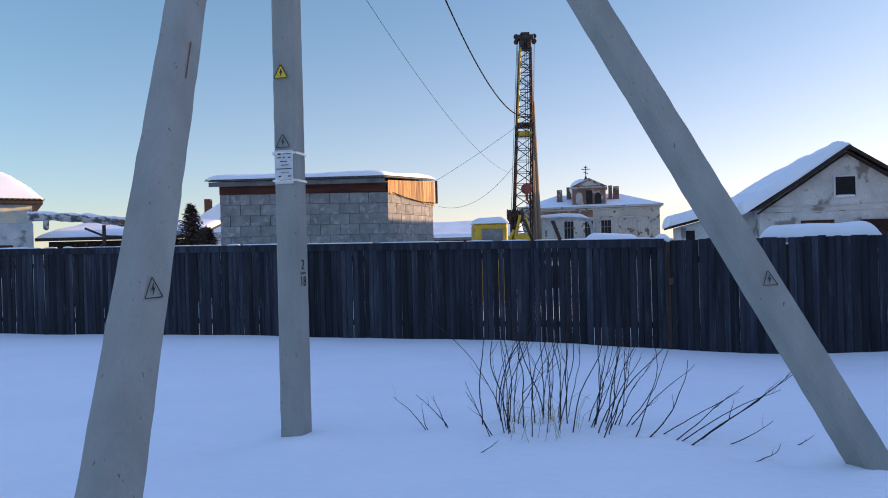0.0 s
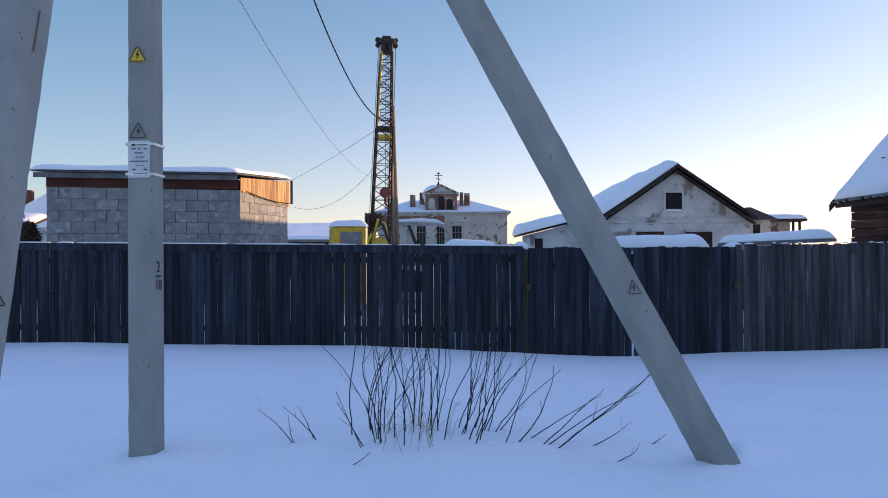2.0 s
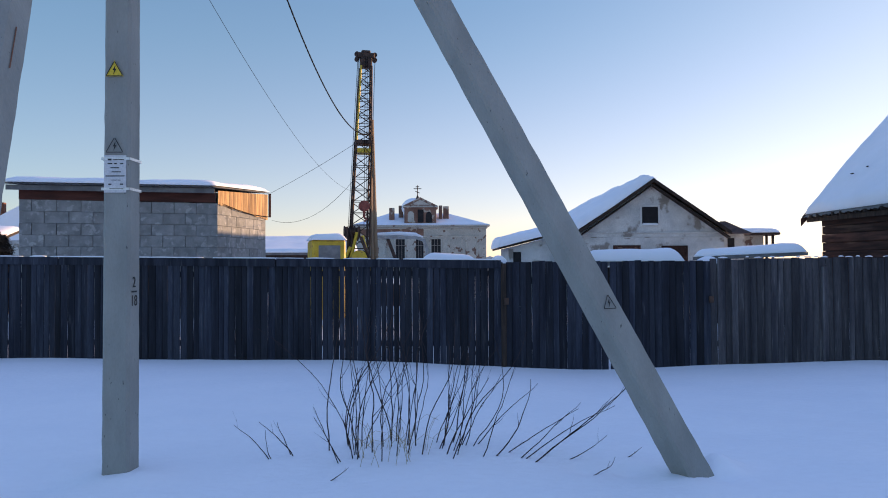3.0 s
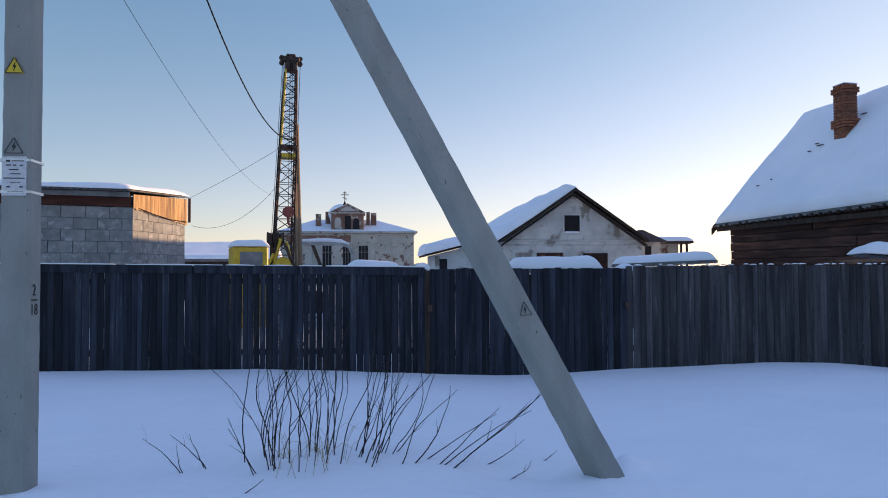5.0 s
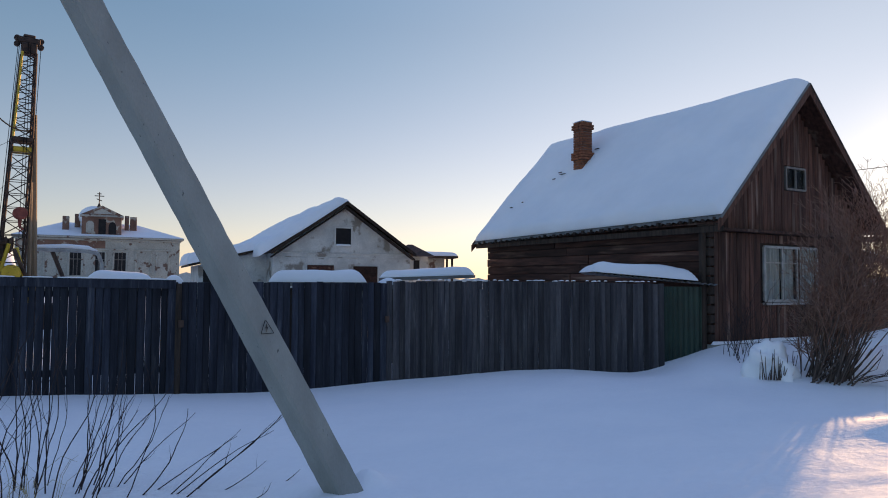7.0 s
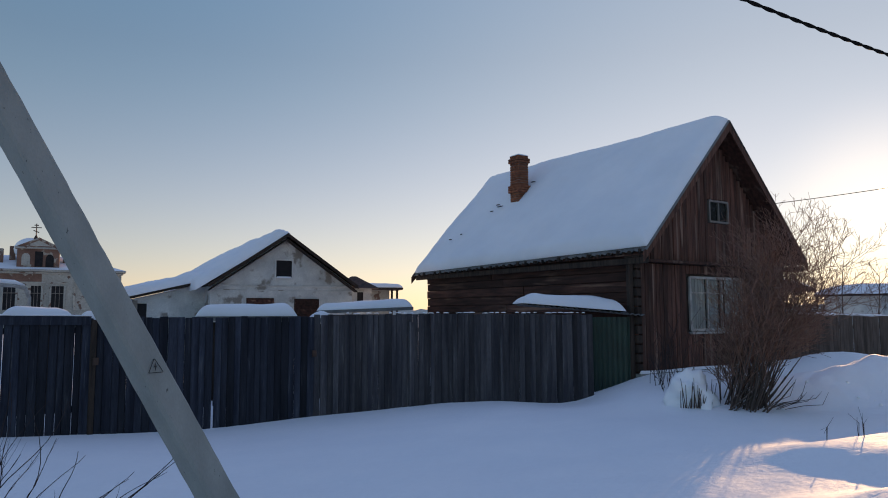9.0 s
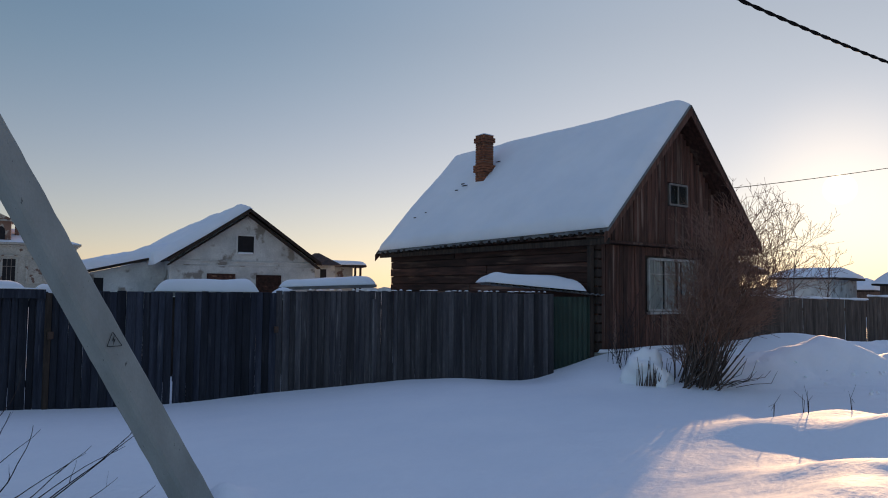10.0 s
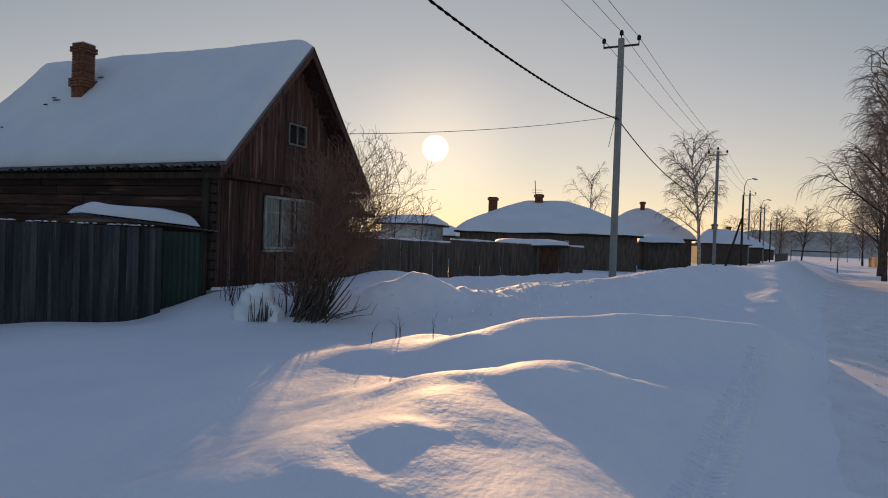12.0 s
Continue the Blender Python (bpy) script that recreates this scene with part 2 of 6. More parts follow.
RUSTY_STAIN = mat("rust_stain", (0.13, 0.055, 0.03), (0.20, 0.085, 0.05), 0.8, 20, 80, 0)
# far woods painted pale: distance haze is put into their colour
WOODS = mat("haze_pale_far_woods", (0.46, 0.42, 0.40), (0.56, 0.52, 0.49), 1.0, 0.2, 2, 0)

GLASS = bpy.data.materials.new("window_glass")
GLASS.use_nodes = True
gb = GLASS.node_tree.nodes["Principled BSDF"]
gb.inputs["Base Color"].default_value = (0.9, 0.95, 0.95, 1)
gb.inputs["Roughness"].default_value = 0.03
gb.inputs["Transmission Weight"].default_value = 1.0
gb.inputs["IOR"].default_value = 1.1


# ---- builders ----
def thing(name, x, y, z, rz=0.0, label="", category="", group="", kind=""):
    ob = new(name)
    ob.empty_display_size = 0.2
    ob.matrix_basis = pose(x, y, z, 0, 0, rz)
    return tagged(ob, label, category, group, kind)


def mesh_of(bm, name, material, smooth=False):
    me = bpy.data.meshes.new(name)
    bmesh.ops.recalc_face_normals(bm, faces=bm.faces)
    bm.to_mesh(me)
    bm.free()
    me.materials.append(material)
    if smooth:
        me.polygons.foreach_set("use_smooth", [True] * len(me.polygons))
    return me


def part(name, bm, material, parent=None, label="", smooth=False, m=None):
    ob = new(name, mesh_of(bm, name, material, smooth) if isinstance(bm, bmesh.types.BMesh) else bm)
    if parent:
        ob.parent = parent
    if m is not None:
        ob.matrix_basis = m
    if label:
        ob["label"] = label
    return ob


def box(bm, x0, x1, y0, y1, z0, z1, bevel=0.0, m=None):
    vs = [bm.verts.new((x, y, z)) for x in (x0, x1) for y in (y0, y1) for z in (z0, z1)]
    fs = [bm.faces.new([vs[i] for i in q]) for q in
          ((0, 1, 3, 2), (4, 6, 7, 5), (0, 4, 5, 1), (2, 3, 7, 6), (0, 2, 6, 4), (1, 5, 7, 3))]
    if m is not None:
        bmesh.ops.transform(bm, matrix=m, verts=vs)
    if bevel:
        es = list({e for f in fs for e in f.edges})
        bmesh.ops.bevel(bm, geom=es, offset=bevel, segments=1, affect="EDGES")
    return bm


def boxed(x0, x1, y0, y1, z0, z1, bevel=0.0, m=None):
    return box(bmesh.new(), x0, x1, y0, y1, z0, z1, bevel, m)


def tube(bm, pts, radii, sides=6, cap=True):
    """A round bar through the points, with a radius at each."""
    rings, prev = [], None
    pts = [Vector(p) for p in pts]
    for i, p in enumerate(pts):
        d = (pts[min(i + 1, len(pts) - 1)] - pts[max(i - 1, 0)]).normalized()
        if prev is None:
            a = d.orthogonal().normalized()
        else:
            a = (prev - d * prev.dot(d))
            a = a.normalized() if a.length > 1e-5 else d.orthogonal().normalized()
        prev = a
        b = d.cross(a)
        r = radii[i] if hasattr(radii, "__len__") else radii
        rings.append([bm.verts.new(p + (a * math.cos(k * math.tau / sides) + b * math.sin(k * math.tau / sides)) * r)
                      for k in range(sides)])
    for r0, r1 in zip(rings, rings[1:]):
        for k in range(sides):
            bm.faces.new((r0[k], r0[(k + 1) % sides], r1[(k + 1) % sides], r1[k]))
    if cap:
        bm.faces.new(rings[0][::-1])
        bm.faces.new(rings[-1])
    return bm


def prism(bm, outline, way):
    """A flat outline pushed along a vector."""
    a = [bm.verts.new(p) for p in outline]
    b = [bm.verts.new(Vector(p) + Vector(way)) for p in outline]
    bm.faces.new(a[::-1])
    bm.faces.new(b)
    n = len(a)
    for i in range(n):
        bm.faces.new((a[i], a[(i + 1) % n], b[(i + 1) % n], b[i]))
    return bm


def snow_slab(quad, thick, nu, nv, seed=0, edge=0.3, rough=0.25, up=None, hang=0.0, open_u=False):
    """Lying snow over a four-cornered patch p00, p10, p11, p01: thick in the middle, rounded at the rim."""
    p00, p10, p11, p01 = [Vector(p) for p in quad]
    n = (p10 - p00).cross(p01 - p00).normalized() if up is None else Vector(up)
    if n.z < 0:
        n = -n
    lu, lv = (p10 - p00).length, (p01 - p00).length
    bm = bmesh.new()
    top, bot = [], []
    for i in range(nu + 1):
        rt, rb = [], []
        for j in range(nv + 1):
            u, v = 0.5 - 0.5 * math.cos(math.pi * i / nu), 0.5 - 0.5 * math.cos(math.pi * j / nv)
            u, v = 0.6 * u + 0.4 * i / nu, 0.6 * v + 0.4 * j / nv
            p = p00.lerp(p10, u).lerp(p01.lerp(p11, u), v)
            d = min(u * lu, 9 if open_u else (1 - u) * lu, v * lv, (1 - v) * lv)
            k = 1 - (1 - min(1, d / edge)) ** 2.5 if d < edge else 1.0
            w = noise.noise(Vector((p.x * 0.7, p.y * 0.7, p.z * 0.7 + seed * 7.3))) * rough
            w2 = noise.noise(Vector((p.x * 2.6 + seed, p.y * 2.6, p.z * 2.6))) * rough * 0.35
            h = thick * max(0.02, k) * (1 + w + w2)
            rt.append(bm.verts.new(p + n * h))
            rb.append(bm.verts.new(p - Vector((0, 0, hang * (1 - k)))))
        top.append(rt)
        bot.append(rb)
    for i in range(nu):
        for j in range(nv):
            bm.faces.new((top[i][j], top[i + 1][j], top[i + 1][j + 1], top[i][j + 1]))
            bm.faces.new((bot[i][j], bot[i][j + 1], bot[i + 1][j + 1], bot[i + 1][j]))
    for i in range(nu):
        bm.faces.new((top[i][0], bot[i][0], bot[i + 1][0], top[i + 1][0]))
        bm.faces.new((top[i][nv], top[i + 1][nv], bot[i + 1][nv], bot[i][nv]))
    for j in range(nv):
        bm.faces.new((top[0][j], top[0][j + 1], bot[0][j + 1], bot[0][j]))
        bm.faces.new((top[nu][j], bot[nu][j], bot[nu][j + 1], top[nu][j + 1]))
    return bm


def corrugated(quad, wave=0.15, amp=0.022, thick=0.012):
    """Wavy sheet: waves follow one another along p00-p01, ridges run along p00-p10."""
    p00, p10, p11, p01 = [Vector(p) for p in quad]
    n = (p10 - p00).cross(p01 - p00).normalized()
    if n.z < 0:
        n = -n
    k = max(2, int((p01 - p00).length / wave * 4))
    bm = bmesh.new()
    rows = []
    for j in range(k + 1):
        v = j / k
        o = n * amp * math.sin(j * math.pi / 2)
        a, b = p00.lerp(p01, v) + o, p10.lerp(p11, v) + o
        rows.append([bm.verts.new(q) for q in (a, b, b - n * thick, a - n * thick)])
    for r0, r1 in zip(rows, rows[1:]):
        for q in range(4):
            bm.faces.new((r0[q], r0[(q + 1) % 4], r1[(q + 1) % 4], r1[q]))
    bm.faces.new(rows[0])
    bm.faces.new(rows[-1][::-1])
    return bm


# ---- the ground: one sheet of snow with drifts, banks and the trodden street ----
ROAD_O, ROAD_D = Vector((5.9, -3.6)), Vector((0.9685, -0.249)).normalized()


def ridge(x, y, pts, wl, wr):
    """Height of a drift along a polyline of x, y, height; wl on its left side, wr on its right."""
    best = 0.0
    for (x0, y0, h0), (x1, y1, h1) in zip(pts, pts[1:]):
        dx, dy = x1 - x0, y1 - y0
        L2 = dx * dx + dy * dy
        s = min(1, max(0, ((x - x0) * dx + (y - y0) * dy) / L2))
        ox, oy = x - x0 - s * dx, y - y0 - s * dy
        c = (dx * oy - dy * ox) / math.sqrt(L2 * (ox * ox + oy * oy) + 1e-12)
        w = wr + (wl - wr) * (0.5 + 0.5 * c)
        d2 = (ox * ox + oy * oy) / (w * w)
        if d2 < 9:
            best = max(best, (h0 + s * (h1 - h0)) * math.exp(-d2))
    return best


DRIFTS = [
    ([(2.9, 1.9, 0.22), (3.9, 1.2, 0.30), (5.0, 0.85, 0.34), (6.3, 0.75, 0.42), (7.3, -0.05, 0.46), (7.5, -0.7, 0.28)], 0.95, 0.75),
    ([(7.9, 1.75, 0.05), (8.7, 1.05, 0.48), (9.6, 0.46, 0.62), (10.6, -0.55, 0.66), (11.3, -1.6, 0.6), (12.0, -2.6, 0.5), (13.0, -3.2, 0.2)], 0.9, 0.8),
    ([(12.9, 5.4, 0.27), (14.0, 4.45, 0.55), (15.0, 3.66, 0.78), (15.6, 3.15, 0.25)], 0.85, 0.85),
    ([(14.4, 2.8, 0.12), (16.0, 2.0, 0.42), (17.6, 1.2, 0.62), (18.6, -0.7, 0.85), (25.5, -3.6, 1.0), (36, -7.5, 0.9), (60, -14.5, 0.8), (120, -30.5, 0.7)], 1.5, 2.1),
    ([(3.0, -0.2, 0.28), (5.0, -0.15, 0.20), (6.4, -0.4, 0.15)], 0.6, 0.6),
    ([(8.9, 2.6, 0.16), (9.9, 2.1, 0.22)], 0.6, 0.7),
    ([(4.87, 1.77, 0.03), (5.53, 1.77, 0.06), (6.13, 1.72, 0.06), (6.32, 1.42, 0.03)], 0.7, 0.24),
    ([(5.18, 0.95, 0.03), (5.34, 0.83, 0.045), (5.08, 0.62, 0.04), (5.08, 0.43, 0.02)], 0.5, 0.2),
    ([(3.93, 1.36, 0.02), (4.34, 1.32, 0.05), (4.43, 0.99, 0.025)], 0.6, 0.25),
    ([(3.76, 1.97, 0.02), (4.12, 1.97, 0.045), (4.01, 1.61, 0.02)], 0.5, 0.2),
    ([(4.1, 1.05, 0.02), (4.55, 0.85, 0.05), (4.75, 0.45, 0.03)], 0.6, 0.18),
    ([(3.3, 1.15, 0.02), (3.65, 0.95, 0.045), (3.75, 0.55, 0.02)], 0.5, 0.16),
    ([(12.2, 6.9, 0.25), (13.6, 7.2, 0.42), (19, 6.3, 0.45)], 1.0, 1.6),
    ([(20, 5.2, 0.4), (28, 0.5, 0.5)], 1.2, 1.8),
    ([(15.6, -3.9, 0.03), (17.0, -4.2, 0.32), (19, -4.7, 0.58), (24, -5.9, 0.62), (30, -7.6, 0.32), (40, -10.2, 0.45), (80, -20.8, 0.4)], 1.0, 0.5),
    ([(10, -9.2, 0.5), (40, -17, 0.6), (120, -38, 0.6)], 1.4, 1.2),
]


# snow heaped and sunk round the poles, old footprints
DENTS = [(3.15, 4.74, 0.15, 0.13), (3.36, 4.84, 0.10, 0.05), (3.02, 4.52, 0.14, -0.04), (2.50, 4.95, 0.15, -0.06), (2.2, 5.05, 0.11, -0.04), (-1.36, 5.82, 0.42, 0.035), (-1.8, 5.8, 0.25, -0.04), (2.86, 4.58, 0.36, 0.045), (-1.1, 5.75, 0.2, 0.03),
         (11.3, 7.95, 1.0, -0.14), (5.0, 9.9, 2.2, -0.15), (0.3, 11.3, 2.4, 0.05), (-4.0, 12.2, 2.3, 0.06), (-6.8, 13.0, 2.0, 0.02), (4.05, 2.25, 0.10, -0.035), (3.9, 2.3, 0.10, -0.035), (4.6, 2.45, 0.07, -0.025), (5.3, 2.55, 0.06, -0.02), (3.2, 1.55, 0.5, 0.10), (4.3, 0.55, 0.45, 0.06), (3.2, 0.5, 1.35, 0.20), (3.6, 0.75, 0.18, 0.03), (5.5, 0.35, 0.5, 0.05), (6.6, 1.35, 0.6, 0.05)]


def street_edge(l):
    return 1.6 - 0.12 * min(1, max(0, (l - 3.5) / 5.5))


def ground(x, y):
    far = math.hypot(x - 6, y - 4)
    z = -0.02 + 0.07 * noise.noise(Vector((x * 0.25, y * 0.25, 3.1))) + 0.02 * noise.noise(Vector((x * 0.9, y * 0.9, 1.7)))
    for pts, wl, wr in DRIFTS:
        z += ridge(x, y, pts, wl, wr)
    # the street, packed flat
    p = Vector((x, y)) - ROAD_O
    s = p.dot(Vector((-ROAD_D.y, ROAD_D.x)))
    k = 0.25 * (1 - math.tanh((s - street_edge(p.dot(ROAD_D)) - 0.30) * 3.6)) * (1 + math.tanh((s + 5.0) * 1.5))
    z = z * (1 - k) + k * (-0.22 + 0.015 * noise.noise(Vector((x * 1.6, y * 1.6, 9))))
    if 12 < x < 32 and far < 30:
        z += (0.06 * noise.noise(Vector((x * 1.9, y * 1.9, 2.0))) + 0.04 * noise.noise(Vector((x * 4.6, y * 4.6, 6.0))) + 0.015 * noise.noise(Vector((x * 9.0, y * 9.0, 1.0)))) * (1 - k) * min(1, (x - 12) / 2) * (1 if y < 4.5 else 0.2)
    if far < 25:
        u, v = 0.75 * x - 0.66 * y, 0.66 * x + 0.75 * y
        near = math.exp(-((x - 6) ** 2 + (y - 0.6) ** 2) / 12)
        z += (0.008 + 0.008 * near) * noise.noise(Vector((u * 1.3, v * 2.8, 5.0))) * (1 - k)
        z += 0.005 * near * noise.noise(Vector((u * 4.5, v * 8.0, 2.0)))
        c = 0.05 * max(0, noise.noise(Vector((x * 1.1, y * 1.7, 8.0)))) * math.exp(-((x - 6) ** 2 + (y + 0.2) ** 2) / 14)
        z += c
        side = math.exp(-((x - 8.5) / 3.2) ** 2 - ((y + 1.3) / 1.1) ** 2) * (1 - k)
        z += side * (0.034 * noise.noise(Vector((u * 1.6, v * 5.0, 3.0))) + 0.022 * noise.noise(Vector((u * 5.5, v * 11.0, 7.0))))
    for dx, dy, dr, dh in DENTS:
        d2 = ((x - dx) ** 2 + (y - dy) ** 2) / (dr * dr)
        if d2 < 6:
            z += dh * math.exp(-d2)
    if far > 90:
        z -= min(2.0, (far - 90) * 0.01)
    return z


def axis(lo, hi, step, far0, far1):
    a = list(np.arange(lo, hi + 1e-6, step))
    s, v = step, lo
    left = []
    while v > far0:
        s *= 1.16
        v -= s
        left.append(v)
    s, v = step, hi
    right = []
    while v < far1:
        s *= 1.16
        v += s
        right.append(v)
    return left[::-1] + a + right


gx, gy = axis(-2.5, 14, 0.055, -2500, 3500), axis(-3.8, 7.5, 0.055, -2500, 3500)
gx = [v for v in gx if v <= 14] + list(np.arange(14.12, 28, 0.12)) + [v + 14.0 for v in gx if v > 14.1]
gverts = [(x, y, ground(x, y)) for x in gx for y in gy]
ny = len(gy)
gfaces = [(i * ny + j, (i + 1) * ny + j, (i + 1) * ny + j + 1, i * ny + j + 1) for i in range(len(gx) - 1) for j in range(ny - 1)]
gme = bpy.data.meshes.new("ground")
gme.from_pydata(gverts, [], gfaces)
gme.polygons.foreach_set("use_smooth", [True] * len(gfaces))
gme.materials.append(SNOW)
ROAD_SNOW = mat("packed_street_snow", (0.72, 0.73, 0.75), (0.82, 0.83, 0.85), 0.6, 1.3, 14, 0.3, (1, 2.0, 1), spots=((0.50, 0.48, 0.46), 3.0, 0.64, 0.08), dist=0.015, grain=0.05)
tagged(new("ground", gme), "deep wind-blown snow with drifts and a packed street", "snow", kind="structure")


# ---- the concrete pole with its two props ----
def beam(a, b, wx, wy, side, c=0.022):
    """A concrete beam of chamfered section from a to b; side is the way its broad face turns."""
    a, b = Vector(a), Vector(b)
    d = (b - a).normalized()
    s = Vector(side)
    s = (s - d * s.dot(d)).normalized()
    t = d.cross(s)
    prof = [(-wx + c, -wy), (wx - c, -wy), (wx, -wy + c), (wx, wy - c), (wx - c, wy), (-wx + c, wy), (-wx, wy - c), (-wx, -wy + c)]
    bm = bmesh.new()
    rings = []
    n = 120
    for i in range(n + 1):
        f = i / n
        k = 1 - 0.16 * f
        p = a.lerp(b, f)
        ring = []
        for q, (x, y) in enumerate(prof):
            w = 0.0035 * noise.noise(Vector((q * 3.7, f * 60, a.x))) - 0.006 * max(0, noise.noise(Vector((q * 5.1, f * 95, a.y))) - 0.35)
            ring.append(bm.verts.new(p + s * (x * k + w) + t * (y * k + w)))
        rings.append(ring)
    for r0, r1 in zip(rings, rings[1:]):
        for q in range(8):
            bm.faces.new((r0[q], r0[(q + 1) % 8], r1[(q + 1) % 8], r1[q]))
    bm.faces.new(rings[0][::-1])
    bm.faces.new(rings[-1])
    return bm


pole = thing("concrete_pole", -1.325, 5.97, 0, 0, "grey concrete power line pole with warning signs standing in snow", "pole")
part("shaft", beam((0, 0, -0.5), (0.01, 0.0, 9.2), 0.108, 0.104, (0.975, -0.23, 0)), CONCRETE, pole)
prop = thing("pole_prop", 2.87, 4.66, 0, 0, "leaning grey concrete prop beam with stencilled warning triangle", "pole prop", "props of the pole")
part("beam", beam((0.18, -0.06, -0.35), (-4.15, 1.30, 8.15), 0.098, 0.115, (0.35, -0.93, 0)), CONCRETE, prop)
legd = (Vector((-1.48, 4.04, 3.06)) - Vector((-1.27, 2.55, 0.65)))
lega = Vector((-1.27, 2.55, 0.65))
prop2 = thing("pole_prop", -1.22, 2.15, 0, 0, "leaning grey concrete prop beam with a rust streak", "pole prop", "props of the pole")
part("beam", beam(lega - legd * 0.4 - Vector((-1.22, 2.15, 0)), lega + legd * 3.1 - Vector((-1.22, 2.15, 0)), 0.099, 0.099, (0.88, -0.47, 0), 0.034), CONCRETE, prop2)

# ---- the plank fence along the yard ----
FA, FB, FC, FD, FE = Vector((-10.6, 15.03)), Vector((3.42, 10.53)), Vector((5.12, 10.22)), Vector((6.78, 9.92)), Vector((12.12, 7.94))
BOARD = {}


def board_mesh(w, h, t, mt, key):
    k = (round(w, 3), round(h, 2), t, key)
    if k not in BOARD:
        BOARD[k] = mesh_of(boxed(-k[0] / 2, k[0] / 2, -t / 2, t / 2, 0, k[1], 0.009), "plank", mt)
    return BOARD[k]


def run_of_boards(parent, origin, a, b, top_a, top_b, low, mt, w0, gap0, rng, bow=0.0, t=0.024, tight=0.0, loose=0.0):
    """Upright boards side by side from a to b (plan), in the parent's frame."""
    d = (b - a)
    L = d.length
    d = d / L
    ang = math.degrees(math.atan2(d.y, d.x))
    nrm = Vector((d.y, -d.x))
    s = 0.0
    while s < L - 0.05:
        w = w0 * rng.uniform(0.78, 1.18)
        if s + w > L - 0.06:
            w = L - s
        p = a + d * (s + w / 2) + nrm * (rng.uniform(-0.009, 0.009) + bow * math.sin(math.pi * s / L))
        top = top_a + (top_b - top_a) * s / L + rng.uniform(-0.012, 0.012)
        g = low(p) if callable(low) else low
        part("plank", board_mesh(w - (-0.001 if rng.random() < tight else gap0 * rng.uniform(0.1, 1.7)) if s < L - loose else w - (rng.uniform(0.003, 0.009) if rng.random() < 0.6 else -0.001), top - g, t, mt, mt.name), mt, parent,
             m=Matrix.Translation((-origin).to_3d()) @ pose(p.x, p.y, g, rng.uniform(-0.4, 0.4), rng.uniform(-0.05, 0.05), ang))
        s += w


def rail(a, b, za, zb, h, t, off):
    a, b = Vector((a.x, a.y, za)), Vector((b.x, b.y, zb))
    d = (b - a).normalized()
    n = Vector((d.y, -d.x, 0)).normalized()
    bm = bmesh.new()
    return prism(bm, [a + n * off, a + n * (off + t), a + n * (off + t) + Vector((0, 0, h)), a + n * off + Vector((0, 0, h))], b - a)


rng = random.Random(4)
fence = thing("plank_fence", 3.42, 10.53, 0, 0, "weathered grey upright plank fence with snow along its top board", "fence", kind="structure")
O = Vector((3.42, 10.53))
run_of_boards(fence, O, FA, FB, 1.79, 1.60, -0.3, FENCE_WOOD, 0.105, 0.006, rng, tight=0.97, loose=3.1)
for i in range(4):
    q0, q1 = FA.lerp(FB, i / 4), FA.lerp(FB, (i + 1) / 4 - 0.002)
    part("cap_board", rail(q0 - O, q1 - O, 1.69 - 0.0475 * i + 0.004 * (i % 2), 1.6425 - 0.0475 * i, 0.13, 0.024, 0.016), FENCE_WOOD, fence)
    part("top_rail", rail(q0 - O, q1 - O, 1.38, 1.38, 0.09, 0.05, -0.07), FENCE_WOOD, fence)
    part("bottom_rail", rail(q0 - O, q1 - O, 0.25, 0.25, 0.09, 0.05, -0.07), FENCE_WOOD, fence)
for i in range(6):
    q = FA.lerp(FB, i / 5.02) - O
    part("post", boxed(q.x - 0.06, q.x + 0.06, q.y + 0.08, q.y + 0.2, -0.5, 1.6, 0.008), FENCE_WOOD, fence)

gate = thing("yard_gate", FB.x, FB.y, 0, 0, "weathered grey plank gate with two closed leaves and iron hinges", "gate", kind="structure")
g0 = FB + (FC - FB).normalized() * 0.05
for a, b in ((g0, FC - (FC - FB).normalized() * 0.015), (FC + (FC - FB).normalized() * 0.02, FD)):
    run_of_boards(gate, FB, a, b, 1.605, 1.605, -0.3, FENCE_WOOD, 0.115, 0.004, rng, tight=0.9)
    for z in (0.2, 1.25):
        part("crossbar", rail(a - FB, b - FB, z, z, 0.1, 0.04, -0.06), FENCE_WOOD, gate)
part("gate_post", boxed(-0.03, 0.045, -0.04, 0.10, -0.5, 1.58, 0.01), DARK_WOOD, gate)
for q in (FB + Vector((0.03, -0.03)), FD + Vector((-0.02, -0.02))):
    part("hinge", boxed(q.x - FB.x - 0.04, q.x - FB.x + 0.04, q.y - FB.y - 0.05, q.y - FB.y - 0.02, 0.92, 1.03, 0.006), RUST, gate, "small rusty iron hinge")

fence2 = thing("plank_fence", FD.x, FD.y, 0, 0, "weathered brown-grey upright plank fence dusted with snow", "fence", kind="structure")
FM = Vector((9.0, 9.28))
for a, b, ta, tb in ((FD, FM, 1.63, 1.65), (FM, FE, 1.65, 1.61)):
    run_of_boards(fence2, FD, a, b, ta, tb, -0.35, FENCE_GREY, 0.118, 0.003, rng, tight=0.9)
    for z in (0.2, 1.3):
        part("rail", rail(a - FD, b - FD, z, z, 0.09, 0.05, -0.08), FENCE_GREY, fence2)
for i in range(4):
    q = FD.lerp(FE, i / 3.05) - FD
    part("post", boxed(q.x - 0.05, q.x + 0.05, q.y + 0.1, q.y + 0.22, -0.5, 1.5, 0.008), FENCE_GREY, fence2)


# ---- the brown wooden house ----
HX, HY, HR = 13.0, 7.18, -8.63
house = thing("wooden_house", HX, HY, 0, HR, "dark brown timber house with a steep snow-covered roof", "house")
RZ, HW, HL = 6.16, 3.087, 9.34


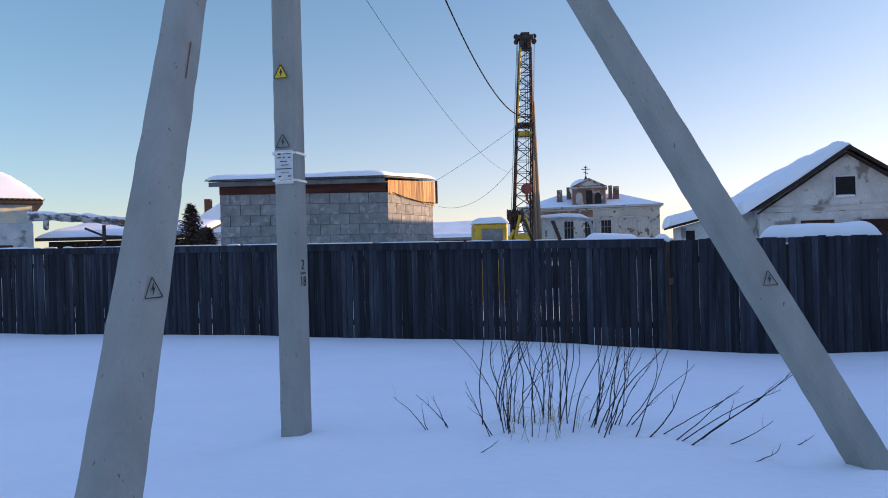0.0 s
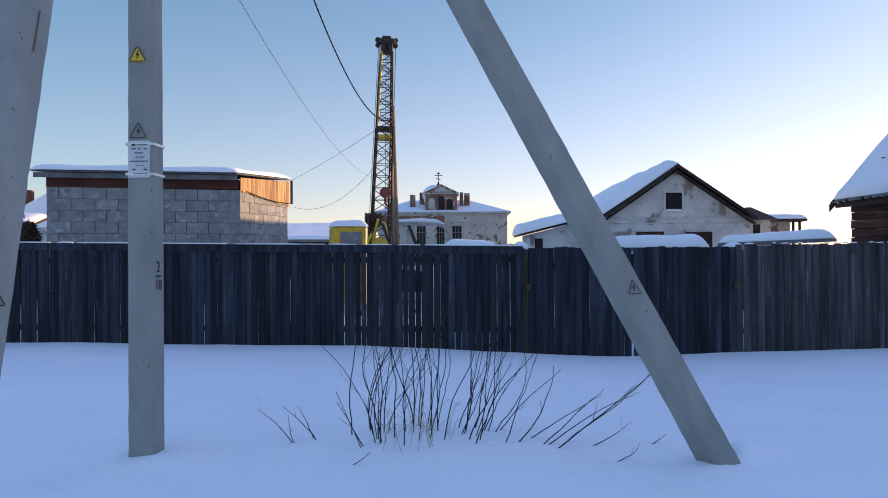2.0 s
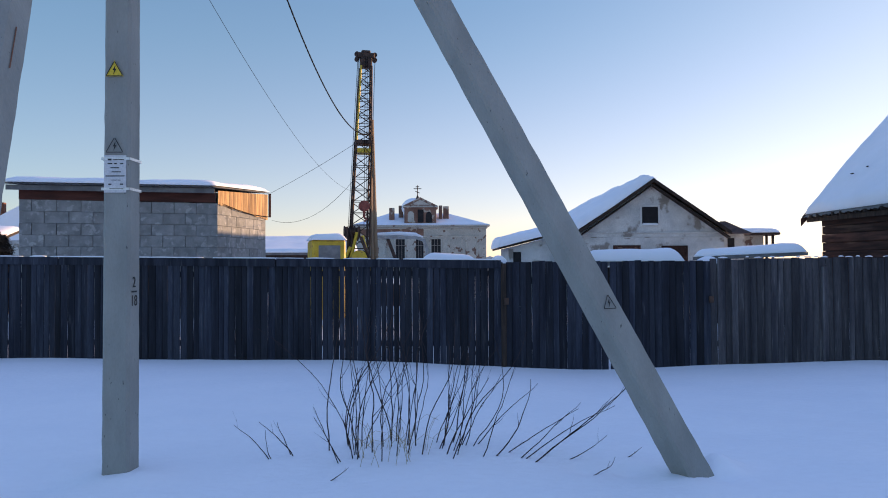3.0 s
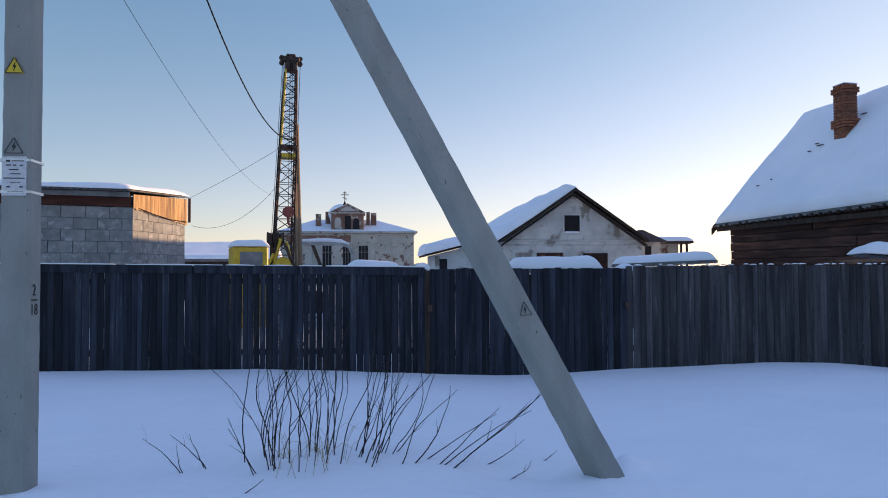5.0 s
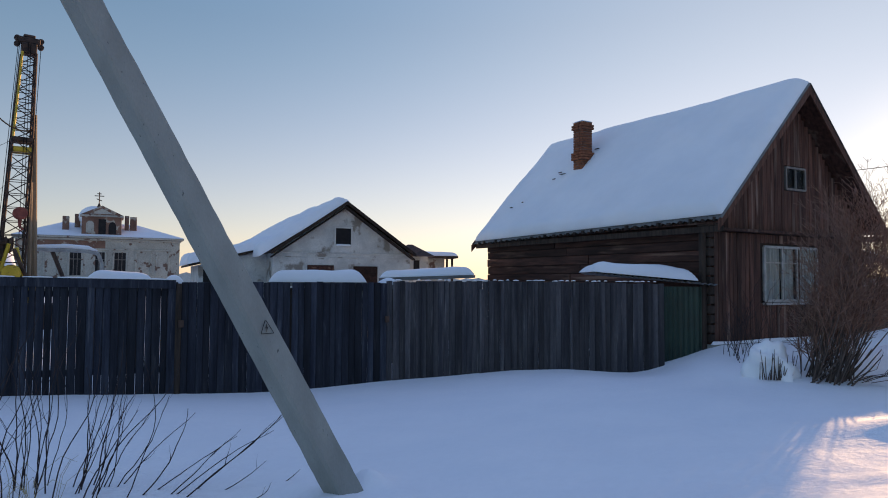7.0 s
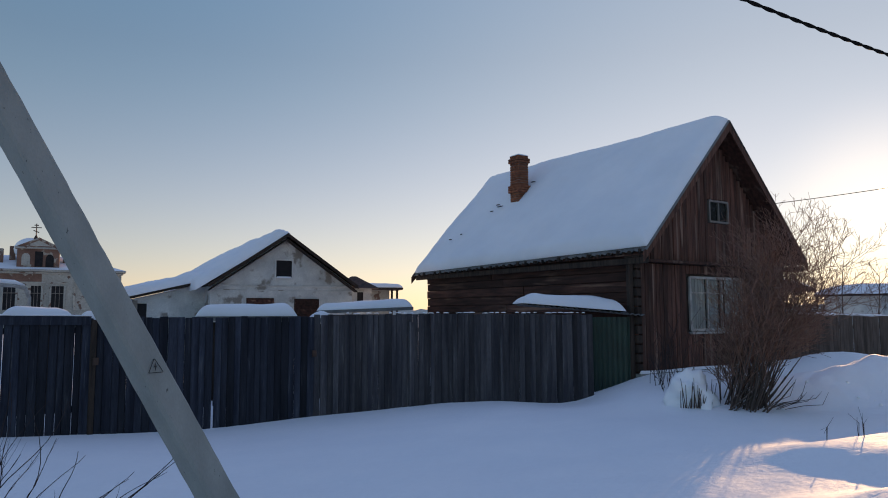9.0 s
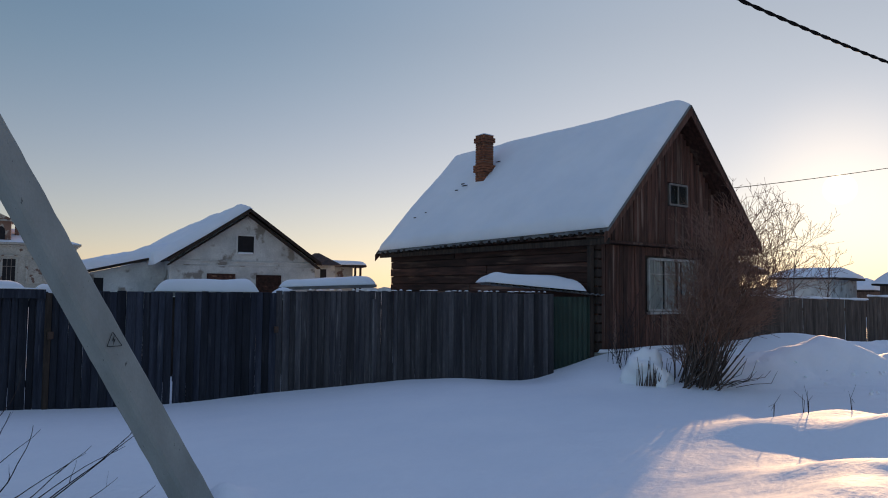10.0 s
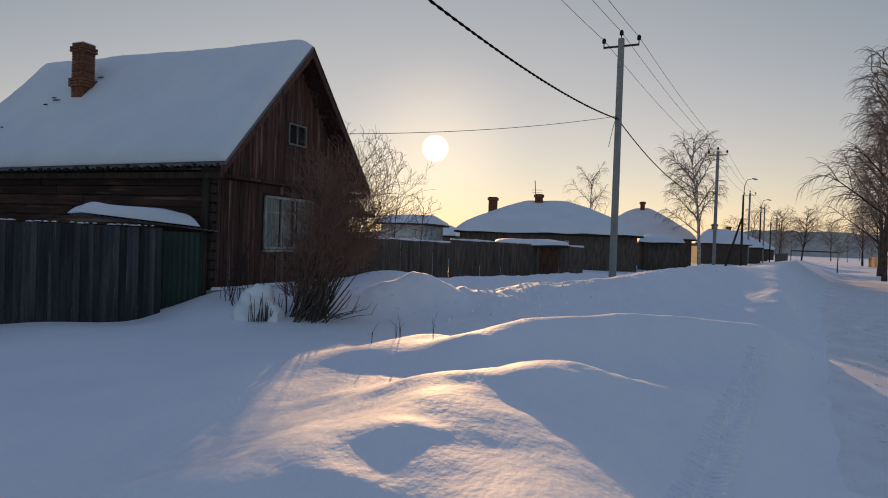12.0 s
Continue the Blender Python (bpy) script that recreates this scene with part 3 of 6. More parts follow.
def eave_z(y):
    return 2.95 - 0.013 * y


wx0, wx1, wy0, wy1 = 0.26, 5.92, 0.51, 8.85
part("wall_core", boxed(wx0 + 0.05, wx1 - 0.05, wy0 + 0.05, wy1 - 0.05, -0.3, 3.0), DARK_WOOD, house)
bm = bmesh.new()
prism(bm, [(wx0 + 0.1, wy0 + 0.06, 3.0), (wx1 - 0.1, wy0 + 0.06, 3.0), (HW, wy0 + 0.06, RZ - 0.25)], (0, wy1 - wy0 - 0.12, 0))
part("attic_core", bm, DARK_WOOD, house)
part("foundation", boxed(wx0 - 0.05, wx1 + 0.05, wy0 - 0.1, wy1, -0.4, 0.36, 0.02), CONCRETE, house, "low pale concrete footing")
part("foundation_snow", snow_slab([(wx0 - 0.05, wy0 - 0.11, 0.365), (wx1 + 0.05, wy0 - 0.11, 0.365), (wx1 + 0.05, wy0 - 0.02, 0.365), (wx0 - 0.05, wy0 - 0.02, 0.365)], 0.07, 60, 6, 12, 0.06, 0.5, up=(0, 0, 1)), SNOW_ROOF, house, "strip of snow on the footing", True)
rh = random.Random(8)
z = 0.36
while z < 2.95:
    h = rh.uniform(0.17, 0.24)
    y = wy0
    for cut in sorted((rh.uniform(2.5, 6.0), wy1)):
        if cut - y > 0.6:
            o = rh.uniform(0, 0.025)
            part("plank", boxed(wx0 - o, wx0 + 0.05, y + 0.01, cut, z + 0.008, min(z + h, 3.0), 0.012), RED_PLANK, house)
            y = cut
    z += h
z = 0.4
while z < 2.8:
    part("log_end", boxed(wx0 - 0.05, wx0 + 0.12, wy0 - 0.03, wy0 + 0.12, z, z + 0.17, 0.02), DARK_WOOD, house)
    z += 0.2
WIN = (2.05, 4.0, 1.25, 2.45)
x = wx0 + 0.12
while x < wx1 - 0.02:
    w = rh.uniform(0.11, 0.16)
    x1 = min(x + w, wx1)
    if x1 < WIN[0] - 0.06 or x > WIN[1] + 0.06:
        part("plank", boxed(x, x1 - 0.006, wy0 - rh.uniform(0, 0.015), wy0 + 0.045, 0.36, 2.72, 0.006), WORN_WOOD, house)
    else:
        part("plank", boxed(x, x1 - 0.006, wy0 - rh.uniform(0, 0.015), wy0 + 0.045, 0.36, WIN[2] - 0.05, 0.006), WORN_WOOD, house)
        part("plank", boxed(x, x1 - 0.006, wy0 - rh.uniform(0, 0.015), wy0 + 0.045, WIN[3] + 0.08, 2.72, 0.006), WORN_WOOD, house)
    x = x1
part("ledge", boxed(wx0 - 0.1, wx1 + 0.1, wy0 - 0.18, wy0 + 0.05, 2.74, 2.80, 0.01), WORN_WOOD, house)
part("plate_end", boxed(wx0 - 0.16, wx0 + 0.1, wy0 - 0.24, wy0 + 0.2, 2.81, 2.98, 0.02), DARK_WOOD, house)
GWIN = (2.88, 3.60, 3.80, 4.30)
x = wx0 + 0.05
while x < wx1 - 0.05:
    w = rh.uniform(0.10, 0.15)
    xm = x + w / 2
    top = 2.95 + (RZ - 2.95) * (1 - abs(xm - HW) / (HW - 0.1)) - 0.2
    if top > 2.92:
        spans = [(2.80, top)] if not GWIN[0] - 0.05 < xm < GWIN[1] + 0.05 else [(2.80, GWIN[2] - 0.04), (GWIN[3] + 0.04, top)]
        for z0, z1 in spans:
            if z1 - z0 > 0.05:
                part("plank", boxed(x, x + w - 0.005, wy0 - rh.uniform(0.0, 0.014), wy0 + 0.05, z0, z1, 0.005), WORN_WOOD, house)
    x += w


def casement(parent, x0, x1, z0, z1, y, mullions, bars, t=0.06, paint=WHITE_PAINT):
    win = part("window", boxed(x0, x1, y + 0.05, y + 0.07, z0, z1), DARK, parent, "window with pale curtains behind the panes")
    fr = bmesh.new()
    for a, b, c, d in ((x0 - t / 2, x0 + t / 2, z0, z1), (x1 - t / 2, x1 + t / 2, z0, z1), (x0, x1, z0 - t / 2, z0 + t / 2), (x0, x1, z1 - t / 2, z1 + t / 2)):
        box(fr, a, b, y - 0.025, y + 0.03, c, d, 0.004)
    part("frame", fr, paint, win)
    for k in mullions:
        part("mullion", boxed(k - 0.02, k + 0.02, y - 0.018, y + 0.03, z0 + t / 2, z1 - t / 2, 0.004), paint, win)
    for k in bars:
        part("glazing_bar", boxed(x0 + t / 2, x1 - t / 2, y - 0.012, y + 0.02, k - 0.012, k + 0.012), WHITE_PAINT, win)
    xs = [x0] + list(mullions) + [x1]
    for a, b in zip(xs, xs[1:]):
        g = part("pane", boxed(a + 0.025, b - 0.025, y + 0.002, y + 0.006, z0 + t / 2, z1 - t / 2), GLASS, win)
        g.visible_shadow = False
    return win


w1 = casement(house, *WIN, wy0 + 0.0, (2.69, 3.24), (2.1,))
cb = bmesh.new()
for a, b in ((WIN[0] + 0.04, 2.65), (2.74, 3.15), (3.4, WIN[1] - 0.03)):
    n = 14
    vs = []
    for i in range(n + 1):
        xx = a + (b - a) * i / n
        yy = wy0 + 0.035 + 0.010 * math.sin(i * 1.9)
        vs.append((cb.verts.new((xx, yy, WIN[2] + 0.02)), cb.verts.new((xx, yy, WIN[3] - 0.02))))
    for p, q in zip(vs, vs[1:]):
        cb.faces.new((p[0], q[0], q[1], p[1]))
part("curtain", cb, CURTAIN, w1, "pale hanging curtain")
part("sill", boxed(WIN[0] - 0.08, WIN[1] + 0.08, wy0 - 0.1, wy0 + 0.02, WIN[2] - 0.09, WIN[2] - 0.04, 0.008), WHITE_PAINT, w1)
casement(house, *GWIN, wy0 + 0.0, (3.24,), (), 0.05, GREY_PAINT)
# roof
for sgn, name in ((0, "street"), (1, "yard")):
    xe = 0.0 if not sgn else 2 * HW
    quad = [(xe, 0, eave_z(0)), (HW, 0, RZ), (HW, HL, RZ), (xe, HL, eave_z(HL))]
    part("roof_sheet", corrugated(quad), SLATE, house)
    s = 0.06 if not sgn else -0.06
    q2 = [(xe + s, 0.04, eave_z(0) + 0.085), (HW, 0.04, RZ + 0.02), (HW, HL - 0.04, RZ + 0.02), (xe + s, HL - 0.04, eave_z(HL) + 0.085)]
    part("roof_snow", snow_slab(q2, 0.19, 44, 90, 3 + sgn, 0.35, 0.3, open_u=True), SNOW_ROOF, house, "thick smooth snow on the roof", True)
    dx = (HW - xe)
    for y, tt in ((0.02, 0.03), (HL - 0.05, 0.03)):
        bm = bmesh.new()
        prism(bm, [(xe - dx * 0.02, y, eave_z(y) - 0.2 - 0.05), (xe - dx * 0.02, y, eave_z(y) - 0.045), (HW, y, RZ - 0.045), (HW, y, RZ - 0.25)], (0, tt, 0))
        part("verge_board", bm, BROWN_WOOD, house)
    bm = bmesh.new()
    prism(bm, [(xe + dx * 0.02, 0.05, eave_z(0) - 0.06), (HW, 0.05, RZ - 0.06), (HW, 0.05, RZ - 0.09), (xe + dx * 0.02, 0.05, eave_z(0) - 0.09)], (0, HL - 0.1, 0))
    part("roof_boarding", bm, WORN_WOOD, house)
    part("eave_board", boxed(xe + dx * 0.03, xe + dx * 0.04, 0.05, HL - 0.05, eave_z(5) - 0.2, eave_z(5) - 0.07, 0.005), DARK_WOOD, house)
    for k in range(30):
        yy = 0.15 + k * (HL - 0.3) / 30 + rh.uniform(-0.05, 0.05)
        part("eave_lath", boxed(xe - 0.05, xe + 0.1, yy, yy + rh.uniform(0.03, 0.08), eave_z(yy) - 0.05, eave_z(yy) + rh.uniform(0.0, 0.05), 0.006), DARK_WOOD, house)
# chimney
CX0, CX1, CY0, CY1 = 1.70, 2.09, 6.08, 6.47
CZ0, CZ1 = 4.7, 6.36
chim = part("chimney", boxed(CX0 + 0.02, CX1 - 0.02, CY0 + 0.02, CY1 - 0.02, CZ0, CZ1 - 0.05), MORTAR, house, "red brick chimney with a stepped head")
rows = int((CZ1 - CZ0) / 0.075)
for k in range(rows):
    z = CZ0 + k * 0.075
    o = 0.04 if k in (rows - 2, rows - 3) else (0.05 if k in (7, 8, 9) else 0.0)
    bb = bmesh.new()
    for a, b, c, d in ((CX0 - o, CX1 + o, CY0 - o, CY0 + 0.11), (CX0 - o, CX1 + o, CY1 - 0.11, CY1 + o), (CX0 - o, CX0 + 0.11, CY0 + 0.12, CY1 - 0.12), (CX1 - 0.11, CX1 + o, CY0 + 0.12, CY1 - 0.12)):
        box(bb, a, b, c, d, z + 0.005, z + 0.068, 0.006)
    part("brick_course", bb, BRICK, chim)
part("chimney_snow", snow_slab([(CX0 - 0.02, CY0 - 0.02, CZ1 - 0.01), (CX1 + 0.02, CY0 - 0.02, CZ1 - 0.01), (CX1 + 0.02, CY1 + 0.02, CZ1 - 0.01), (CX0 - 0.02, CY1 + 0.02, CZ1 - 0.01)], 0.06, 10, 10, 2, 0.15), SNOW_ROOF, chim, "", True)


# ---- signs on the pole and its props ----
def triangle_mark(parent, at, right, up, size, fill, name="warning_sign"):
    """A warning triangle with a lightning bolt; fill is the plate's material or None for a stencil."""
    at, r, u = Vector(at), Vector(right).normalized(), Vector(up).normalized()
    n = r.cross(u).normalized()
    pt = lambda x, y, d: at + r * (x * size) + u * (y * size) + n * d
    sign = None
    if fill:
        bm = bmesh.new()
        prism(bm, [pt(-0.56, -0.40, 0.001), pt(0.56, -0.40, 0.001), pt(0, 0.60, 0.001)], n * 0.003)
        sign = part(name, bm, fill, parent, "yellow high-voltage warning triangle")
    bm = bmesh.new()
    w = 0.042
    for (x0, y0), (x1, y1) in (((-0.5, -0.37), (0.5, -0.37)), ((0.5, -0.34), (0.02, 0.52)), ((-0.02, 0.52), (-0.5, -0.34))):
        d = Vector((x1 - x0, y1 - y0)).normalized() * w / 2
        prism(bm, [pt(x0 - d.y, y0 + d.x, 0.005), pt(x0 + d.y, y0 - d.x, 0.005), pt(x1 + d.y, y1 - d.x, 0.005), pt(x1 - d.y, y1 + d.x, 0.005)], n * 0.002)
    prism(bm, [pt(0.06, 0.30, 0.005), pt(-0.10, -0.02, 0.005), pt(0.0, 0.0, 0.005), pt(-0.06, -0.28, 0.005), pt(0.13, 0.08, 0.005), pt(0.03, 0.06, 0.005)], n * 0.002)
    part("lightning_outline" if fill else "stencilled_triangle", bm, PAINT_BLACK, sign or parent, "" if fill else "black stencilled lightning triangle")
    return sign


# the pole's broad face looks to the street; right and up as seen from there
PR = Vector((0.975, -0.23, 0)).normalized()
PN = Vector((-0.23, -0.975, 0)).normalized()
face = PN * 0.103
triangle_mark(pole, face + Vector((0, 0, 3.10)) - PR * 0.012, PR, (0, 0, 1), 0.125, SIGN_YELLOW)
triangle_mark(pole, face + Vector((0, 0, 2.505)) - PR * 0.008, PR, (0, 0, 1), 0.125, None)


def plate(parent, at, right, up, x0, x1, y0, y1, d, t, mt, name, label=""):
    at, r, u = Vector(at), Vector(right).normalized(), Vector(up).normalized()
    n = r.cross(u).normalized()
    bm = bmesh.new()
    prism(bm, [at + r * x0 + u * y0 + n * d, at + r * x1 + u * y0 + n * d, at + r * x1 + u * y1 + n * d, at + r * x0 + u * y1 + n * d], n * t)
    return part(name, bm, mt, parent, label)


pl = plate(pole, face + Vector((0, 0, 2.29)), PR, (0, 0, 1), -0.088, 0.082, -0.145, 0.145, 0.001, 0.003, SIGN_WHITE, "notice_plate", "white notice plate with small dark lines of writing")
for k, words in enumerate((((-0.06, -0.03, 0.024), (-0.02, 0.065, 0.010)), ((-0.06, -0.025, 0.014), (-0.012, 0.012, 0.014), (0.035, 0.06, 0.014)), ((-0.038, 0.028, 0.012),), ((-0.03, 0.042, 0.011),), ((-0.075, 0.07, 0.012),),
                           ((-0.03, 0.01, 0.007), (0.016, 0.04, 0.007)), ((-0.055, -0.03, 0.016), (0.035, 0.06, 0.016)), ((-0.045, 0.06, 0.007),))):
    z = 0.112 - k * 0.032
    for a, b, h in words:
        plate(pl, face + Vector((0, 0, 2.29)), PR, (0, 0, 1), a, b, z - h * 0.3, z + h * 0.3, 0.0045, 0.001, PAINT_BLACK, "line_of_writing")
for z in (2.40, 2.165):
    bm = bmesh.new()
    ring = []
    for sx, sy in ((-1, -1), (1, -1), (1, 1), (-1, 1)):
        p = PR * (sx * 0.107) + PN * (-sy * 0.104)
        ring.append(p)
    for i in range(4):
        a, b = ring[i], ring[(i + 1) % 4]
        nn = (a + b).normalized()
        prism(bm, [a + nn * 0.001 + Vector((0, 0, z)), b + nn * 0.001 + Vector((0, 0, z)), b + nn * 0.001 + Vector((0, 0, z + 0.02)), a + nn * 0.001 + Vector((0, 0, z + 0.02))], nn * 0.003)
    part("steel_band", bm, STEEL, pole, "thin bright steel band")


def lettering(text, size, m, mt, parent, name="lettering"):
    cu = bpy.data.curves.new(name, "FONT")
    cu.body, cu.size, cu.extrude, cu.align_x = text, size, 0.001, "CENTER"
    tmp = bpy.data.objects.new(name, cu)
    scene.collection.objects.link(tmp)
    me = bpy.data.meshes.new_from_object(tmp.evaluated_get(bpy.context.evaluated_depsgraph_get()))
    bpy.data.objects.remove(tmp)
    me.materials.clear()
    me.materials.append(mt)
    return part(name, me, mt, parent, m=m)


# painted pole number on the narrow face
SR = Vector((0.23, 0.975, 0)).normalized()
SN = Vector((0.975, -0.23, 0)).normalized()
rot = Matrix((SR, Vector((0, 0, 1)), SN)).transposed().to_4x4()
for tx, z, s in (("2", 1.41, 0.12), ("18", 1.265, 0.12)):
    lettering(tx, s, Matrix.Translation(SN * 0.110 - SR * 0.02 + Vector((0, 0, z))) @ rot, PAINT_BLACK, pole)
plate(pole, SN * 0.108 - SR * 0.02 + Vector((0, 0, 1.37)), SR, (0, 0, 1), -0.045, 0.05, 0, 0.012, 0.001, 0.002, PAINT_BLACK, "dash")

# stencil on the leaning prop, on its street face
pd = (Vector((-4.15, 1.30, 8.15)) - Vector((0.18, -0.06, -0.35))).normalized()
pn = Vector((0.35, -0.93, 0))
pn = (pn - pd * pn.dot(pd)).normalized()
pc = Vector((0.18, -0.06, -0.35)) + pd * ((1.19 + 0.35) / pd.z)
upv = (Vector((0, 0, 1)) - pn * pn.z).normalized()
triangle_mark(prop, pc + pn * 0.098 + pd * 0.075, upv.cross(pn), upv, 0.115, None)
ld = legd.normalized()
ln = Vector((0.88, -0.47, 0))
ln = (ln - ld * ln.dot(ld)).normalized()
lc = lega - Vector((-1.22, 2.15, 0)) + ld * ((1.36 - 0.65) / ld.z)
lup = (Vector((0, 0, 1)) - ln * ln.z).normalized()
triangle_mark(prop2, lc + ln * 0.0985 - lup.cross(ln) * 0.022 + lup * 0.02, lup.cross(ln), lup * 0.6 + ld * 0.4, 0.102, None)
plate(prop2, lc + ln * 0.0965 + ld * 1.42 - lup.cross(ln) * 0.012, lup.cross(ln), ld, -0.003, 0.004, -0.12, 0.16, 0.001, 0.001, RUSTY_STAIN, "rust_streak", "rust streak on the concrete")


# ---- shrub in front of the fence ----
def shoot(bm, base, lean, height, r, rg, seg=7, kink=0.06):
    p = Vector(base)
    d = Vector((lean[0], lean[1], 1)).normalized()
    pts, rad = [p - d * 0.06], [r]
    step = height / seg
    for i in range(seg):
        d = (d + Vector((rg.uniform(-1, 1), rg.uniform(-1, 1), rg.uniform(-0.3, 0.5))) * kink).normalized()
        p = p + d * step
        pts.append(p.copy())
        rad.append(r * (1 - 0.62 * (i + 1) / seg))
    tube(bm, pts, rad, 5)
    return pts


rb = random.Random(12)
shrub = thing("bare_shrub", 1.0, 5.75, 0, 0, "bare dark twiggy shrub poking out of deep snow", "shrub")


def stems(rows, forks, kink):
    """Crooked stems that fork on the way up; one mesh a stem."""
    for x, y, lx, ly, h, r in rows:
        bm = bmesh.new()
        pts = shoot(bm, (x - 1.0, y - 5.75, ground(x, y)), (lx, ly), h, r, rb, 11, kink)
        for q in range(rb.randint(*forks) if h > 0.4 else 1):
            i = rb.randint(3, 10)
            way = (pts[i] - pts[i - 1]).normalized()
            side = rb.uniform(-0.9, 0.9)
            p, d, ln3 = pts[i].copy(), (way + Vector((side, rb.uniform(-0.5, 0.5), 0.1))).normalized(), h * rb.uniform(0.12, 0.36)
            twig, rad = [p], [r * (1 - 0.75 * i / 11) * 0.8]
            for k in range(5):
                d = (d + Vector((rb.uniform(-1, 1), rb.uniform(-1, 1), rb.uniform(-0.2, 1.0))) * 0.24).normalized()
                p = p + d * ln3 / 5
                twig.append(p)
                rad.append(rad[0] * (1 - 0.8 * (k + 1) / 5))
            tube(bm, twig, rad, 4)
        part("stem", bm, TWIG, shrub)


rows = []
for x0, x1, y0, y1, lean0, lean1, count in ((0.46, 0.78, 5.6, 6.3, -0.10, 0.10, 14), (0.82, 1.12, 5.55, 6.3, -0.03, 0.20, 13), (1.16, 1.52, 5.5, 6.1, 0.22, 0.50, 15)):
    for i in range(count):
        x, y = rb.uniform(x0, x1), rb.uniform(y0, y1)
        lx = lean0 + (lean1 - lean0) * (x - x0) / (x1 - x0) + rb.uniform(-0.09, 0.09)
        rows.append((x, y, lx, rb.uniform(-0.1, 0.12), rb.uniform(0.75, 1.5) if x < 1.2 else rb.uniform(0.7, 1.25), rb.uniform(0.004, 0.0064)))
stems(rows, (1, 3), 0.21)
# low sprays bent over to one side, and single sprigs
stems([(1.62, 5.50, 1.3, 0.1, 0.80, 0.006), (1.80, 5.42, 1.5, 0.2, 0.75, 0.005), (1.84, 5.40, 1.8, 0.0, 0.85, 0.005), (1.88, 5.30, 1.6, 0.1, 0.95, 0.006), (2.02, 5.48, 1.35, 0.1, 1.05, 0.006),
       (1.75, 5.6, 1.6, 0.0, 0.7, 0.005), (1.58, 5.9, 1.0, 0.0, 0.75, 0.005), (0.30, 6.1, -0.08, 0.0, 1.35, 0.006), (0.36, 5.74, -0.75, 0, 0.5, 0.005), (0.34, 5.7, -0.5, 0, 0.42, 0.0045), (0.0, 6.05, -0.35, 0, 0.42, 0.005),
       (-0.02, 6.1, -0.25, 0, 0.3, 0.005), (-0.2, 6.0, -0.7, 0, 0.42, 0.0045), (-0.18, 6.0, -0.5, 0, 0.25, 0.004), (2.2, 5.35, 3.0, 0, 0.4, 0.0045), (2.25, 5.0, 3.5, 0.3, 0.25, 0.004), (2.7, 5.3, 3.0, 0.3, 0.15, 0.004), (0.25, 5.3, 2.0, 0, 0.16, 0.004)], (0, 2), 0.16)
gb2 = bmesh.new()
for i in range(26):
    x, y = rb.uniform(0.45, 1.1), 5.75 + rb.uniform(-0.3, 0.4)
    a = rb.uniform(0, 6.28)
    p = Vector((x - 1.0, y - 5.75, ground(x, y)))
    tube(gb2, [p, p + Vector((0.05 * math.cos(a), 0.05 * math.sin(a), 0.15)), p + Vector((0.16 * math.cos(a), 0.16 * math.sin(a), 0.24)), p + Vector((0.25 * math.cos(a), 0.25 * math.sin(a), rb.uniform(0.1, 0.26)))], [0.0025, 0.002, 0.002, 0.001], 3)
part("dry_grass", gb2, GRASS, shrub, "pale dry grass blades")

# ---- snow lying along the fence ----
rs = random.Random(3)
snow_cap = thing("fence_snow", -3.5, 12.8, 1.6, 0, "uneven line of snow on the fence's top board", "snow", kind="structure")
cbm = bmesh.new()
s = 0.02
while s < 0.985:
    ln2 = rs.uniform(0.01, 0.05) if rs.random() < 0.8 else rs.uniform(0.08, 0.12)
    a, b = FA.lerp(FB, s), FA.lerp(FB, min(0.995, s + ln2))
    n = max(3, int((b - a).length / 0.12))
    h = rs.uniform(0.004, 0.020)
    pts = [Vector((a.lerp(b, k / n).x + 3.5, a.lerp(b, k / n).y - 12.8, 0.028 + 0.19 * (1 - (a.lerp(b, k / n) - FA).length / (FB - FA).length) + h * 0.3 * math.sin(math.pi * k / n) + rs.uniform(0, 0.006))) for k in range(n + 1)]
    tube(cbm, pts, [0.012 + h * (0.6 + rs.uniform(0, 0.4)) * math.sin(math.pi * (k + 0.4) / (n + 0.8)) for k in range(n + 1)], 7)
    s += ln2 + rs.uniform(0.0, 0.012)
part("snow_ridge", cbm, SNOW_ROOF, snow_cap, smooth=True)
c2 = bmesh.new()
for a, b in ((FD, FM), (FM, FE)):
    n = int((b - a).length / 0.135)
    for k in range(n):
        if rs.random() < 0.8:
            p, q = a.lerp(b, (k + rs.uniform(0.0, 0.3)) / n), a.lerp(b, (k + rs.uniform(0.6, 1.2)) / n)
            z = 0.055 + rs.uniform(-0.006, 0.01)
            P, Q = Vector((p.x + 3.5, p.y - 12.8, z)), Vector((q.x + 3.5, q.y - 12.8, z))
            tube(c2, [P, P.lerp(Q, 0.3) + Vector((0, 0, 0.006)), P.lerp(Q, 0.7) + Vector((0, 0, 0.006)), Q], [0.005, 0.007 + rs.uniform(0, 0.007), 0.007 + rs.uniform(0, 0.007), 0.005], 6)
part("snow_dusting", c2, SNOW_ROOF, snow_cap, smooth=True)


def mound(name, x, y, z, lx, ly, h, seed, label, rz=0.0, edge=0.25):
    t = thing(name, x, y, z, rz, label, "snow")
    part("snow_pile", snow_slab([(-lx / 2, -ly / 2, 0), (lx / 2, -ly / 2, 0), (lx / 2, ly / 2, 0), (-lx / 2, ly / 2, 0)], h, 26, 20, seed, edge, 0.3, up=(0, 0, 1)), SNOW_ROOF, t, smooth=True)
    return t


